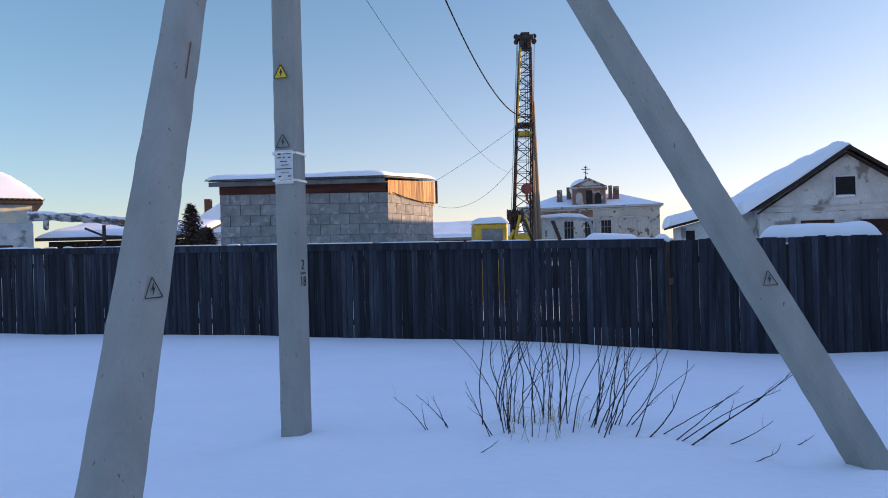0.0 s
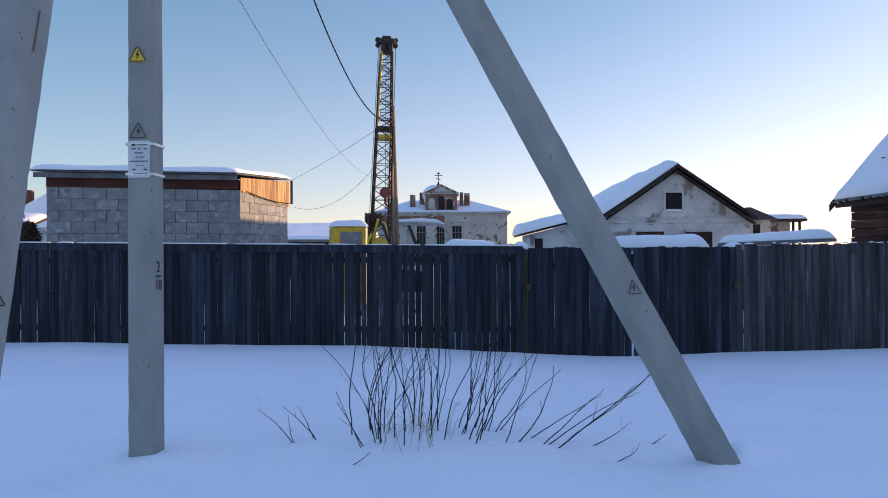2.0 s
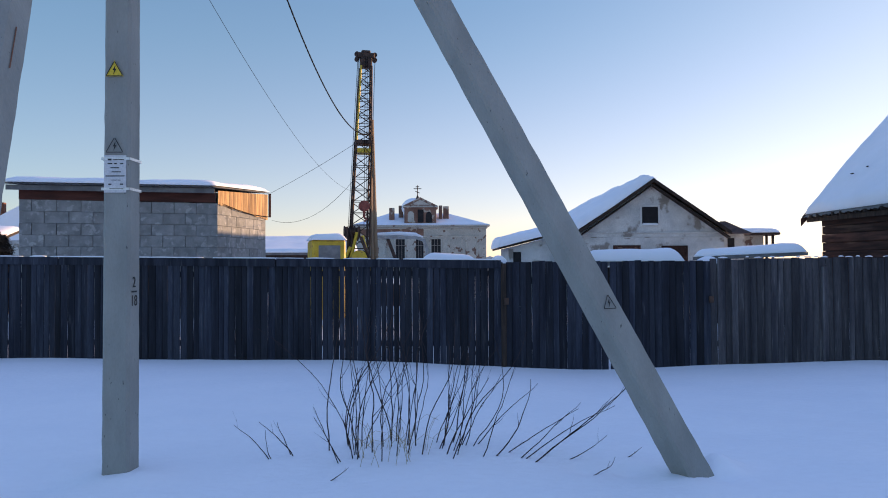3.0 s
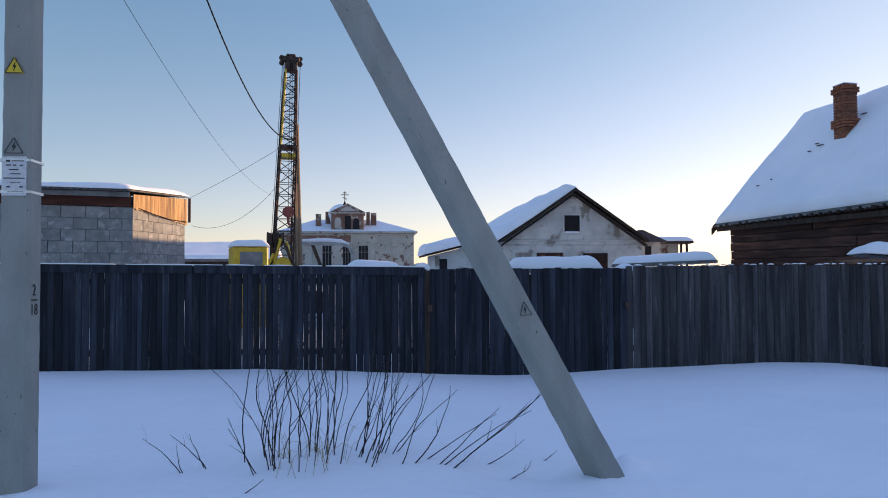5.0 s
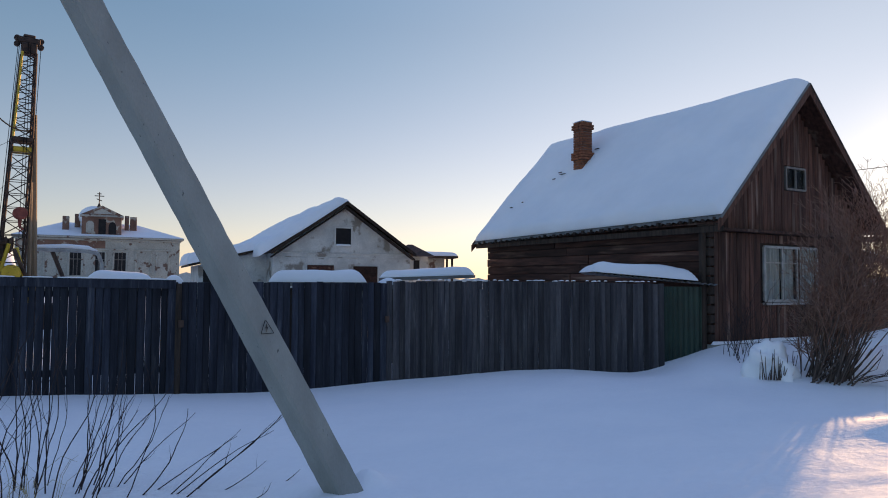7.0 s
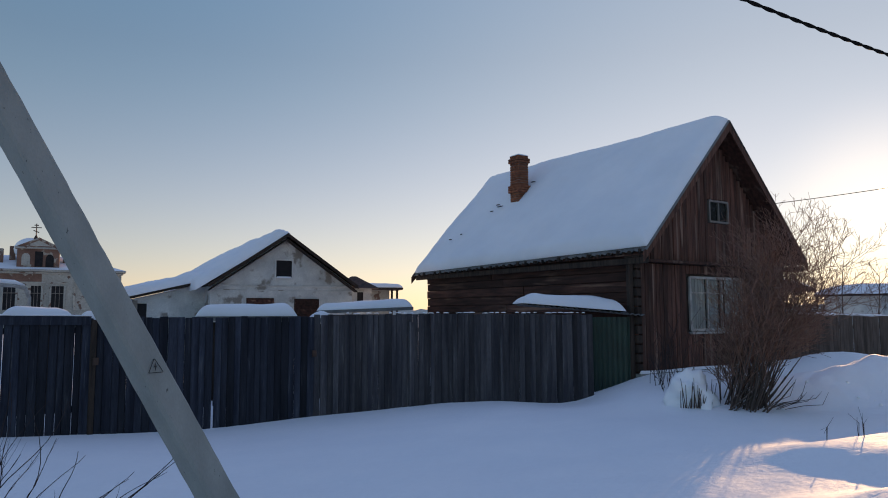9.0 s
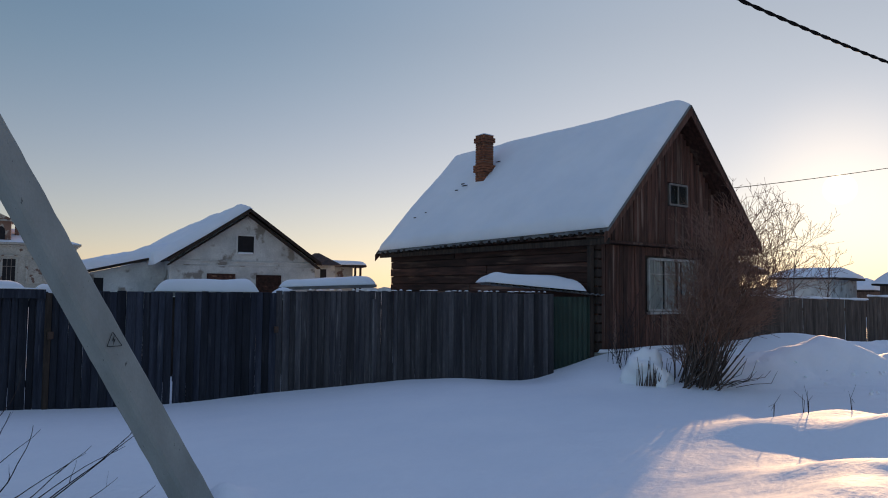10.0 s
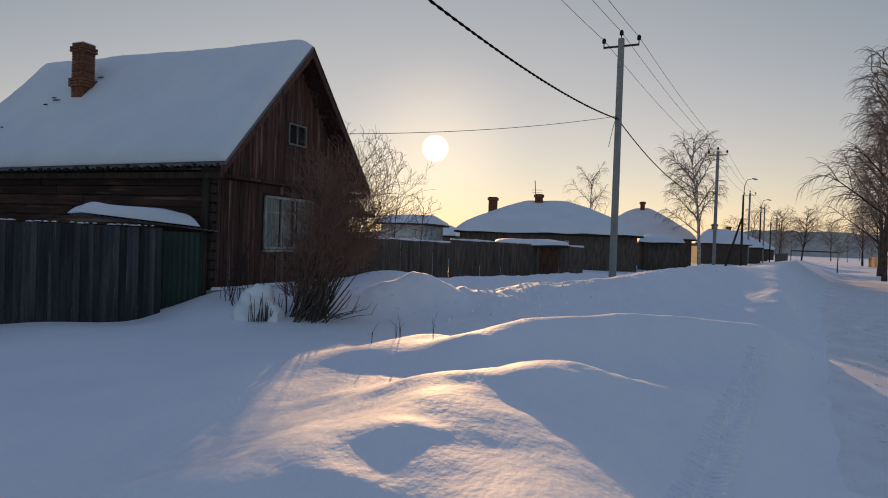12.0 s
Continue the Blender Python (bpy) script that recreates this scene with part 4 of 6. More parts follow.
def low_shed(name, x, y, rz, lx, ly, z, slope, snow, seed, label, wall=DARK_WOOD):
    """A low lean-to behind the fence with thick snow on its roof."""
    t = thing(name, x, y, 0, rz, label, "shed")
    part("wall", boxed(-lx / 2 + 0.15, lx / 2 - 0.15, -ly / 2 + 0.15, ly / 2 - 0.15, -0.3, z - 0.12), wall, t)
    bm = bmesh.new()
    prism(bm, [(-lx / 2, -ly / 2, z - 0.08), (lx / 2, -ly / 2, z - 0.08 + slope), (lx / 2, -ly / 2, z + slope), (-lx / 2, -ly / 2, z)], (0, ly, 0))
    part("roof_deck", bm, SLATE, t)
    part("roof_snow", snow_slab([(-lx / 2 + 0.02, -ly / 2 + 0.02, z + 0.005), (lx / 2 - 0.02, -ly / 2 + 0.02, z + slope + 0.005), (lx / 2 - 0.02, ly / 2 - 0.02, z + slope + 0.005), (-lx / 2 + 0.02, ly / 2 - 0.02, z + 0.005)],
                                snow, 30, 20, seed, 0.28, 0.35), SNOW_ROOF, t, "thick rounded snow", True)
    return t


low_shed("low_shed", 6.95, 12.75, -27, 1.95, 1.6, 1.60, 0.0, 0.24, 5, "low snow-laden shed roof just behind the plank gate")
low_shed("low_shed", 12.35, 16.1, -37, 2.7, 2.2, 1.72, 0.10, 0.22, 6, "low dark lean-to with a thick sagging snow load")
low_shed("low_shed", 3.4, 14.0, -10, 1.15, 1.0, 1.62, 0.0, 0.16, 9, "small snow-covered roof peeping over the fence")
mound("snow_lump", 3.42, 10.75, 1.55, 0.28, 0.24, 0.16, 4, "rounded snow lump on a gate post", edge=0.14)
low_shed("low_shed", 8.4, 12.3, -27, 0.5, 0.6, 1.55, 0.0, 0.2, 8, "small snow-capped box behind the fence")

# green sheet gate beside the house and its snowy canopy
gg = thing("green_gate", 12.22, 8.25, 0, math.degrees(math.atan2(7.72 - 8.25, 13.3 - 12.22)), "dark green profiled metal sheet gate beside the house", "gate", kind="structure")
bm = bmesh.new()
n = 36
Lg = 1.12
vs = []
for k in range(n + 1):
    o = 0.012 if (k // 2) % 2 else -0.012
    x = Lg * k / n
    vs.append([bm.verts.new((x, o, -0.3)), bm.verts.new((x, o, 1.56)), bm.verts.new((x, o + 0.006, 1.56)), bm.verts.new((x, o + 0.006, -0.3))])
for p, q in zip(vs, vs[1:]):
    for j in range(4):
        bm.faces.new((p[j], p[(j + 1) % 4], q[(j + 1) % 4], q[j]))
part("profiled_sheet", bm, GREEN, gg)
part("corner_post", boxed(1.10, 1.2, -0.03, 0.1, -0.3, 2.7, 0.01), DARK_WOOD, gg)
porch = thing("canopy", 11.75, 9.25, 0, -40, "small corrugated canopy loaded with thick snow by the house", "canopy")
part("roof_sheet", corrugated([(-0.2, -0.35, 1.84), (-0.2, 1.1, 1.84), (2.35, 1.1, 1.66), (2.35, -0.35, 1.60)], 0.12, 0.018), SLATE, porch)
part("roof_snow", snow_slab([(-0.25, -0.4, 1.86), (1.95, -0.4, 1.68), (1.95, 1.1, 1.72), (-0.25, 1.1, 1.86)], 0.24, 30, 22, 11, 0.35, 0.35), SNOW_ROOF, porch, "thick rounded snow", True)
for x in (0.0, 2.2):
    part("post", boxed(x, x + 0.08, 0.9, 0.98, -0.2, 1.66, 0.006), DARK_WOOD, porch)

# ---- garage of aerated blocks ----
garage = thing("block_garage", -1.8, 22.0, 0.06, 0, "garage of grey aerated blocks under a snowy corrugated roof", "garage")
bl, br, rr, rl = Vector((-7.0 + 1.8, 21.55 - 22.0)), Vector((0, 0)), Vector((1.45, 3.2)), Vector((-5.2 + 1.45, 3.0))
part("wall_core", prism(bmesh.new(), [(p.x * 0.985 - 0.02, p.y * 0.985 + 0.03, -0.3) for p in (bl, br, rr, rl)], (0, 0, 4.02)), MORTAR, garage)
rg = random.Random(21)
blk = [mesh_of(boxed(-0.306 + e, 0.306 - e, -0.03, 0.03, 0, 0.328, 0.007), "block", BLOCK) for e in (0, 0.004)]
blk_half = mesh_of(boxed(-0.152, 0.152, -0.03, 0.03, 0, 0.328, 0.007), "block", BLOCK)
for a, b in ((bl, br), (br, rr)):
    d = (b - a)
    L = d.length
    d /= L
    ang = math.degrees(math.atan2(d.y, d.x))
    for row in range(8):
        z = 0.72 + row * 0.334
        s = 0.31 if row % 2 else 0.0
        while s < L:
            w = min(0.62, L - s)
            if s == 0.31 and row % 2:
                part("block", blk_half, BLOCK, garage, m=pose(a.x + d.x * 0.15, a.y + d.y * 0.15, z, 0, 0, ang))
            if w > 0.55:
                p = a + d * (s + 0.31)
                part("block", rg.choice(blk), BLOCK, garage, m=pose(p.x + d.y * rg.uniform(-0.004, 0.006), p.y - d.x * rg.uniform(0, 0.008), z, 0, 0, ang))
            elif w > 0.25:
                p = a + d * (s + 0.15)
                part("block", blk_half, BLOCK, garage, m=pose(p.x, p.y, z, 0, 0, ang))
            s += 0.62
# roof: rises a little to the back, with pine boarding at the end
e0, e1 = bl + Vector((-0.35, -0.40)), br + Vector((0.02, -0.42))
t0, t1 = rl + Vector((-0.3, 0.2)), rr + Vector((0.12, 0.1))
zq = [(e0.x, e0.y, 3.80), (t0.x, t0.y, 4.08), (t1.x, t1.y, 4.08), (e1.x, e1.y, 3.86)]
part("roof_sheet", corrugated(zq, 0.15, 0.02), SLATE, garage)
part("roof_snow", snow_slab([(p[0], p[1], p[2] + 0.03) for p in zq], 0.16, 20, 50, 14, 0.35, 0.3), SNOW_ROOF, garage, "even snow on the garage roof", True)
part("eave_board", prism(bmesh.new(), [(e0.x + 0.1, e0.y + 0.1, 3.62), (e0.x + 0.1, e0.y + 0.1, 3.76), (e0.x + 0.1, e0.y + 0.14, 3.76), (e0.x + 0.1, e0.y + 0.14, 3.62)], (e1.x - e0.x - 0.15, e1.y - e0.y, 0.05)), SLATE, garage)
part("red_beam", prism(bmesh.new(), [(bl.x, bl.y - 0.06, 3.38), (bl.x, bl.y - 0.06, 3.74), (bl.x, bl.y + 0.05, 3.74), (bl.x, bl.y + 0.05, 3.38)], (br.x - bl.x - 0.02, br.y - bl.y, 0.03)), RED_BEAM, garage, "dark red painted timber beam")
dd = rr - br
for i in range(26):
    f0 = i / 26
    p = br + dd * (f0 + 0.5 / 26) + Vector((0.05, -0.03))
    zt = 3.78 + (4.0 - 3.78) * f0
    zb = 3.36 - 0.26 * f0 + rg.uniform(-0.02, 0.02)
    part("board", boxed(-dd.length / 54, dd.length / 54, -0.012, 0.012, zb, zt, 0.003), ORANGE_WOOD, garage, m=pose(p.x, p.y, 0, 0, 0, math.degrees(math.atan2(dd.y, dd.x))))
q0 = rr + Vector((0.1, 0.05))
part("verge_board", boxed(q0.x - 0.02, q0.x + 0.07, q0.y, q0.y + 0.04, 3.2, 4.04, 0.01), BROWN_WOOD, garage)
bm = bmesh.new()
tube(bm, [(br.x + 0.1, br.y + 0.1, 3.42), (br.x + 0.55, br.y + 0.9, 3.28), (br.x + 1.0, br.y + 2.0, 3.2), (rr.x + 0.12, rr.y - 0.1, 3.2)], 0.012, 5)
part("cable", bm, BLACK, garage)

# ---- white plastered house ----
WX, WY = 13.06, 22.13
wr = math.degrees(math.atan2(21.5 - 22.76, 15.6 - 10.52))
white = thing("plastered_house", WX, WY, 0, wr, "old white plastered house with a snowy gable roof", "house")
W2, WL, WE, WR = 2.62, 8.5, 2.72, 4.55
bm = bmesh.new()
prism(bm, [(-W2, 0, -0.3), (W2, 0, -0.3), (W2, 0, WE), (0, 0, WR - 0.12), (-W2, 0, WE)], (0, WL, 0))
wall = part("wall", bm, PLASTER, white)
part("cornice", boxed(-W2 - 0.02, W2 + 0.02, -0.035, 0.02, 2.62, 2.68, 0.008), PLASTER, white)
part("cornice", boxed(-W2 - 0.02, W2 + 0.02, -0.02, 0.02, 2.47, 2.50, 0.006), PLASTER, white)
for x0, x1, z0, z1, mt in ((-0.33, 0.25, 2.93, 3.58, DARK), (-1.32, -0.45, 1.3, 2.14, BRICK), (0.42, 1.24, 1.3, 2.12, BRICK)):
    w = part("window", boxed(x0, x1, -0.006, 0.05, z0, z1), DARK if mt is DARK else DARK_WOOD, white, "broken empty window opening" if mt is DARK else "boarded window")
    fr = bmesh.new()
    for a, b, c, d in ((x0 - 0.06, x0, z0 - 0.05, z1 + 0.06), (x1, x1 + 0.06, z0 - 0.05, z1 + 0.06), (x0, x1, z1, z1 + 0.06), (x0, x1, z0 - 0.05, z0)):
        box(fr, a, b, -0.03, 0.03, c, d, 0.004)
    part("frame", fr, PLASTER if mt is DARK else RED_PLANK, w)
    if mt is not DARK:
        for q in range(5):
            zz = z0 + (z1 - z0) * q / 5
            part("board", boxed(x0, x1, -0.02, -0.007, zz + 0.005, zz + (z1 - z0) / 5 - 0.005, 0.002), RED_PLANK, w)
part("sill_snow", snow_slab([(-0.33, -0.05, 2.93), (0.25, -0.05, 2.93), (0.25, 0.02, 2.93), (-0.33, 0.02, 2.93)], 0.07, 12, 4, 3, 0.05, up=(0, 0, 1)), SNOW_ROOF, white, smooth=True)
for sg in (-1, 1):
    xe, ze = sg * (W2 + 0.12), WE - 0.06
    bm = bmesh.new()
    prism(bm, [(xe, -0.35, ze - 0.07), (0, -0.35, WR - 0.08), (0, -0.35, WR), (xe, -0.35, ze)], (0, WL + 0.65, 0))
    part("roof_deck", bm, RUST, white)
    bm = bmesh.new()
    prism(bm, [(xe, -0.38, ze - 0.10), (0, -0.38, WR - 0.11), (0, -0.38, WR + 0.02), (xe, -0.38, ze + 0.02)], (0, 0.025, 0))
    part("verge_board", bm, DARK_WOOD, white)
    # dark strip under the verge, put there for the shade below the roof edge
    bm = bmesh.new()
    prism(bm, [(xe * 0.99, -0.34, ze - 0.22), (0, -0.34, WR - 0.23), (0, -0.34, WR - 0.19), (xe * 0.99, -0.34, ze - 0.18)], (0, 0.33, 0))
    part("soffit", bm, DARK_WOOD, white)
    if sg < 0:
        part("roof_snow", snow_slab([(xe - 0.42, -0.36, ze - 0.20), (0.10, -0.36, WR + 0.02), (0.10, WL + 0.3, WR + 0.02), (xe - 0.42, WL + 0.3, ze - 0.20)], 0.33, 30, 50, 17, 0.4, 0.3), SNOW_ROOF, white, "deep uneven snow", True)
    else:
        part("roof_snow", snow_slab([(xe, 0.0, ze + 0.02), (0.05, 0.0, WR + 0.02), (0.05, WL + 0.3, WR + 0.02), (xe, WL + 0.3, ze + 0.02)], 0.10, 20, 30, 18, 0.3, 0.4), SNOW_ROOF, white, "thin snow", True)
# lean-to at its side
lean = thing("lean_to", 9.35, 24.2, 0, wr, "low white plastered lean-to with snow on its roof", "outbuilding")
part("wall", prism(bmesh.new(), [(-0.9, 0, -0.3), (2.0, 0, -0.3), (2.0, 0, 2.88), (-0.9, 0, 2.17)], (0, 3.5, 0)), PLASTER, lean)
part("doorway", boxed(-0.75, -0.45, -0.01, 0.1, 0.0, 2.0), DARK, lean)
bm = bmesh.new()
prism(bm, [(-1.25, -0.3, 2.10), (2.2, -0.3, 2.95), (2.2, -0.3, 3.03), (-1.25, -0.3, 2.18)], (0, 4, 0))
part("roof_deck", bm, DARK_WOOD, lean)
part("roof_snow", snow_slab([(-1.32, -0.32, 2.17), (2.2, -0.32, 3.04), (2.2, 3.7, 3.04), (-1.32, 3.7, 2.17)], 0.34, 24, 24, 19, 0.3, 0.4), SNOW_ROOF, lean, smooth=True)
# porch buildings behind it
annex = thing("garden_porch", 18.0, 24.8, 0, -33, "small white porch building with a dark hipped roof", "outbuilding")
part("wall", boxed(-0.75, 0.75, -0.6, 0.9, -0.2, 2.72), PLASTER, annex)
for x in (-0.35, 0.25):
    w = part("window", boxed(x - 0.13, x + 0.13, -0.62, -0.55, 2.12, 2.55), DARK, annex)
    part("frame", boxed(x - 0.17, x + 0.17, -0.66, -0.61, 2.55, 2.62, 0.005), PLASTER, w)
bm = bmesh.new()
q = [bm.verts.new(p) for p in ((-1.05, -0.9, 2.72), (1.05, -0.9, 2.72), (1.05, 1.2, 2.72), (-1.05, 1.2, 2.72), (-0.1, 0.15, 3.28), (0.1, 0.15, 3.28))]
for f in ((0, 1, 5, 4), (1, 2, 5), (2, 3, 4, 5), (3, 0, 4), (3, 2, 1, 0)):
    bm.faces.new([q[i] for i in f])
part("roof", bm, RUST, annex)
annex2 = thing("garden_porch", 20.5, 25.9, 0, -30, "small porch with posts and a snowy flat roof", "outbuilding")
part("wall", boxed(-0.9, 0.3, 0.2, 1.2, -0.2, 2.75), PLASTER_RUIN, annex2)
for x in (0.35, 0.6):
    part("post", boxed(x, x + 0.1, 0.0, 0.1, 0, 2.75, 0.01), DARK_WOOD, annex2)
part("roof", boxed(-1.1, 0.9, -0.3, 1.4, 2.75, 2.85, 0.02), DARK_WOOD, annex2)
part("roof_snow", snow_slab([(-1.1, -0.3, 2.855), (0.9, -0.3, 2.855), (0.9, 1.4, 2.855), (-1.1, 1.4, 2.855)], 0.2, 16, 14, 5, 0.3), SNOW_ROOF, annex2, smooth=True)


# ---- lattice rig behind the fence ----
rig = thing("drilling_rig", 2.46, 21.4, 0, 0, "yellow drilling rig with a tall rusty lattice mast", "drilling rig")


def lattice(z0, z1, c0, c1, w0, w1, panels):
    """Four chords with zigzag bracing; centre and width change with height."""
    def corner(f, k):
        w = (w0 + (w1 - w0) * f) / 2
        c = c0 + (c1 - c0) * f
        return Vector((c + (-w if k in (0, 3) else w), -w if k < 2 else w, z0 + (z1 - z0) * f))
    for k in range(4):
        part("chord", tube(bmesh.new(), [corner(0, k), corner(0.5, k), corner(1, k)], 0.03, 6), YELLOW if k == 0 and z0 > 5 else RUST, rig)
    for k in range(4):
        bm = bmesh.new()
        for i in range(panels):
            a, b = i / panels, (i + 1) / panels
            p, q = (k, (k + 1) % 4) if i % 2 else ((k + 1) % 4, k)
            tube(bm, [corner(a, p), corner(b, q)], 0.017, 4)
            tube(bm, [corner(b, k), corner(b, (k + 1) % 4)], 0.013, 4)
        part("bracing", bm, RUST, rig)


lattice(0.6, 5.35, -0.05, 0.15, 0.60, 0.47, 13)
lattice(5.40, 7.75, 0.15, 0.24, 0.45, 0.33, 9)
part("collar", boxed(-0.12, 0.42, -0.26, 0.26, 5.30, 5.42, 0.02), RUST, rig)
part("collar", boxed(-0.08, 0.40, -0.25, 0.25, 5.02, 5.16, 0.02), YELLOW, rig)
hd = bmesh.new()
box(hd, 0.06, 0.42, -0.16, 0.16, 7.72, 8.02, 0.02)
box(hd, -0.02, 0.50, -0.12, 0.12, 8.02, 8.18, 0.02)
box(hd, 0.10, 0.38, -0.1, 0.1, 8.18, 8.26, 0.02)
part("mast_head", hd, RUST, rig, "rusty mast head with pulleys")
for x in (-0.04, 0.52):
    for z in (7.98, 8.14):
        part("pulley", tube(bmesh.new(), [(x, -0.05, z), (x, 0.05, z)], 0.075, 12), RUST, rig)
for x0, x1 in ((-0.03, -0.36), (0.0, -0.30), (0.5, 0.30), (0.2, 0.12), (0.26, 0.20)):
    part("hoist_rope", tube(bmesh.new(), [(x0, -0.2, 8.0), (x1, -0.35, 2.7)], 0.010, 4), BLACK, rig)
hk = bmesh.new()
for y in (-0.42, -0.30):
    tube(hk, [(0.13, y, 3.36), (0.13, y + 0.04, 3.36)], 0.17, 14)
box(hk, 0.03, 0.23, -0.44, -0.24, 3.22, 3.30, 0.02)
tube(hk, [(0.13, -0.34, 3.26), (0.13, -0.34, 3.02), (0.20, -0.34, 2.94), (0.12, -0.34, 2.88)], [0.05, 0.04, 0.035, 0.02], 7)
part("hook_block", hk, RED_STEEL, rig, "red hook block")
wi = bmesh.new()
box(wi, -0.44, -0.36, -0.42, 0.1, 2.30, 2.72, 0.02)
box(wi, -0.10, -0.03, -0.42, 0.1, 2.32, 2.70, 0.02)
tube(wi, [(-0.36, -0.22, 2.58), (-0.10, -0.22, 2.58)], 0.12, 12)
tube(wi, [(-0.36, -0.05, 2.36), (-0.10, -0.05, 2.36)], 0.09, 12)
for px in (-0.46, -0.30, -0.16, -0.01):
    tube(wi, [(px - 0.02, -0.22, 2.58), (px + 0.02, -0.22, 2.58)], 0.17, 12)
part("winch", wi, RUST, rig)
for a, b, mt in (((-0.36, -0.3, 2.5), (-0.36, -0.3, 0.3), RUST), ((-0.24, -0.3, 2.5), (-0.24, -0.3, 0.3), RUST), ((-0.1, -0.4, 2.55), (-0.5, -0.4, 0.9), YELLOW), ((0.0, -0.5, 2.4), (0.62, -0.5, 0.9), RUST),
                 ((0.06, -0.45, 2.45), (0.44, -0.45, 0.9), YELLOW), ((-0.3, -0.4, 2.1), (-0.62, -0.4, 1.4), YELLOW)):
    part("leg", tube(bmesh.new(), [a, b], 0.05, 6), mt, rig)
part("drum", tube(bmesh.new(), [(-0.05, -0.6, 1.78), (-0.05, -0.45, 1.78)], 0.22, 18), YELLOW, rig, "round yellow drum cover")
part("chassis", boxed(-2.2, 1.2, -0.8, 0.9, 0.3, 0.95, 0.05), RUST, rig)
cabin = thing("rig_cabin", 1.22, 17.5, 0, 3, "small yellow machine cabin with snow on its roof", "cabin")
part("body", boxed(-0.42, 0.42, -0.1, 1.0, 0.2, 2.18, 0.04), YELLOW, cabin)
part("window", boxed(-0.26, 0.28, -0.115, -0.09, 1.45, 2.05, 0.01), DULL_PANEL, cabin, "dull grey window panel")
part("roof_snow", snow_slab([(-0.45, -0.13, 2.185), (0.45, -0.13, 2.185), (0.45, 1.03, 2.185), (-0.45, 1.03, 2.185)], 0.17, 16, 16, 6, 0.2, 0.15), SNOW_ROOF, cabin, smooth=True)
wpole = thing("wooden_pole", 3.06, 21.9, 0, 0, "tall leaning wooden service pole", "pole")
part("shaft", tube(bmesh.new(), [(0.06, 0, -0.3), (-0.1, 0, 6.2)], [0.09, 0.06], 10), POLE_WOOD, wpole)
part("stub", tube(bmesh.new(), [(-0.12, -0.18, 0), (-0.16, -0.18, 4.3)], [0.055, 0.045], 8), POLE_WOOD, wpole)
arch = thing("gas_pipe_arch", 4.9, 26.0, 0, -8, "white snow-topped pipe arch behind the fence", "pipe")
part("pipe", tube(bmesh.new(), [(-1.2, 0, 2.62), (0.3, 0, 2.6), (0.62, 0, 2.5), (0.74, 0, 2.2), (0.76, 0, 0)], 0.07, 8), WHITE_PAINT, arch)
part("snow", tube(bmesh.new(), [(-1.2, 0, 2.71), (-0.3, 0, 2.74), (0.3, 0, 2.70), (0.6, 0, 2.6)], [0.06, 0.08, 0.08, 0.03], 8), SNOW_ROOF, arch, smooth=True)
part("brace", tube(bmesh.new(), [(-0.75, 0.1, 2.55), (-0.35, 0.1, 1.5)], 0.07, 6), RUST, arch)
lshed = thing("long_shed", -0.2, 40, 0, -4, "long low shed under an even snow roof", "shed")
part("wall", boxed(-2.0, 4.5, 0, 5, -0.3, 2.15), DARK_WOOD, lshed)
part("roof_deck", prism(bmesh.new(), [(-2.3, -0.4, 2.1), (-2.3, 5.5, 3.2), (-2.3, 5.5, 3.28), (-2.3, -0.4, 2.22)], (7.2, 0, 0)), SLATE, lshed)
part("roof_snow", snow_slab([(-2.3, -0.4, 2.24), (-2.3, 5.5, 3.29), (4.9, 5.5, 3.29), (4.9, -0.4, 2.24)], 0.16, 14, 30, 4, 0.3), SNOW_ROOF, lshed, smooth=True)

# ---- old mansion church ----
BRICK_RUIN = mat("bare_brick_and_plaster", (0.13, 0.075, 0.058), (0.21, 0.125, 0.095), 0.9, 0.8, 8, 0.3, spots=((0.34, 0.315, 0.27), 1.2, 0.57, 0.05), dist=0.02)
church = thing("old_church", 11.35, 77.2, 0, -13, "ruined cream brick mansion church with peeling plaster and snowy roof", "church")
CW = 12.5
part("wall", boxed(-2.5, CW, 0, 9, -0.5, 5.75), PLASTER_RUIN, church)
part("cornice", boxed(-2.6, CW + 0.15, -0.18, 9.15, 5.55, 5.72, 0.03), PLASTER_RUIN, church)
part("cornice", boxed(-2.8, CW + 0.4, -0.4, 9.3, 5.75, 5.95, 0.04), PLASTER_RUIN, church)
part("bare_brickwork", boxed(-2.4, 5.4, -0.03, 0.05, 4.75, 5.5), BRICK_RUIN, church, "band of bare brick where the plaster fell off")
bm = bmesh.new()
q = [bm.verts.new(p) for p in ((-2.8, -0.4, 5.96), (CW + 0.45, -0.4, 5.96), (CW + 0.45, 9.3, 5.96), (-2.8, 9.3, 5.96), (1.2, 4.4, 7.6), (8.2, 4.4, 7.6))]
for f in ((0, 1, 5, 4), (1, 2, 5), (2, 3, 4, 5), (3, 0, 4), (3, 2, 1, 0)):
    bm.faces.new([q[i] for i in f])
part("roof_snow", bm, SNOW_ROOF, church, "snow-covered hipped roof")
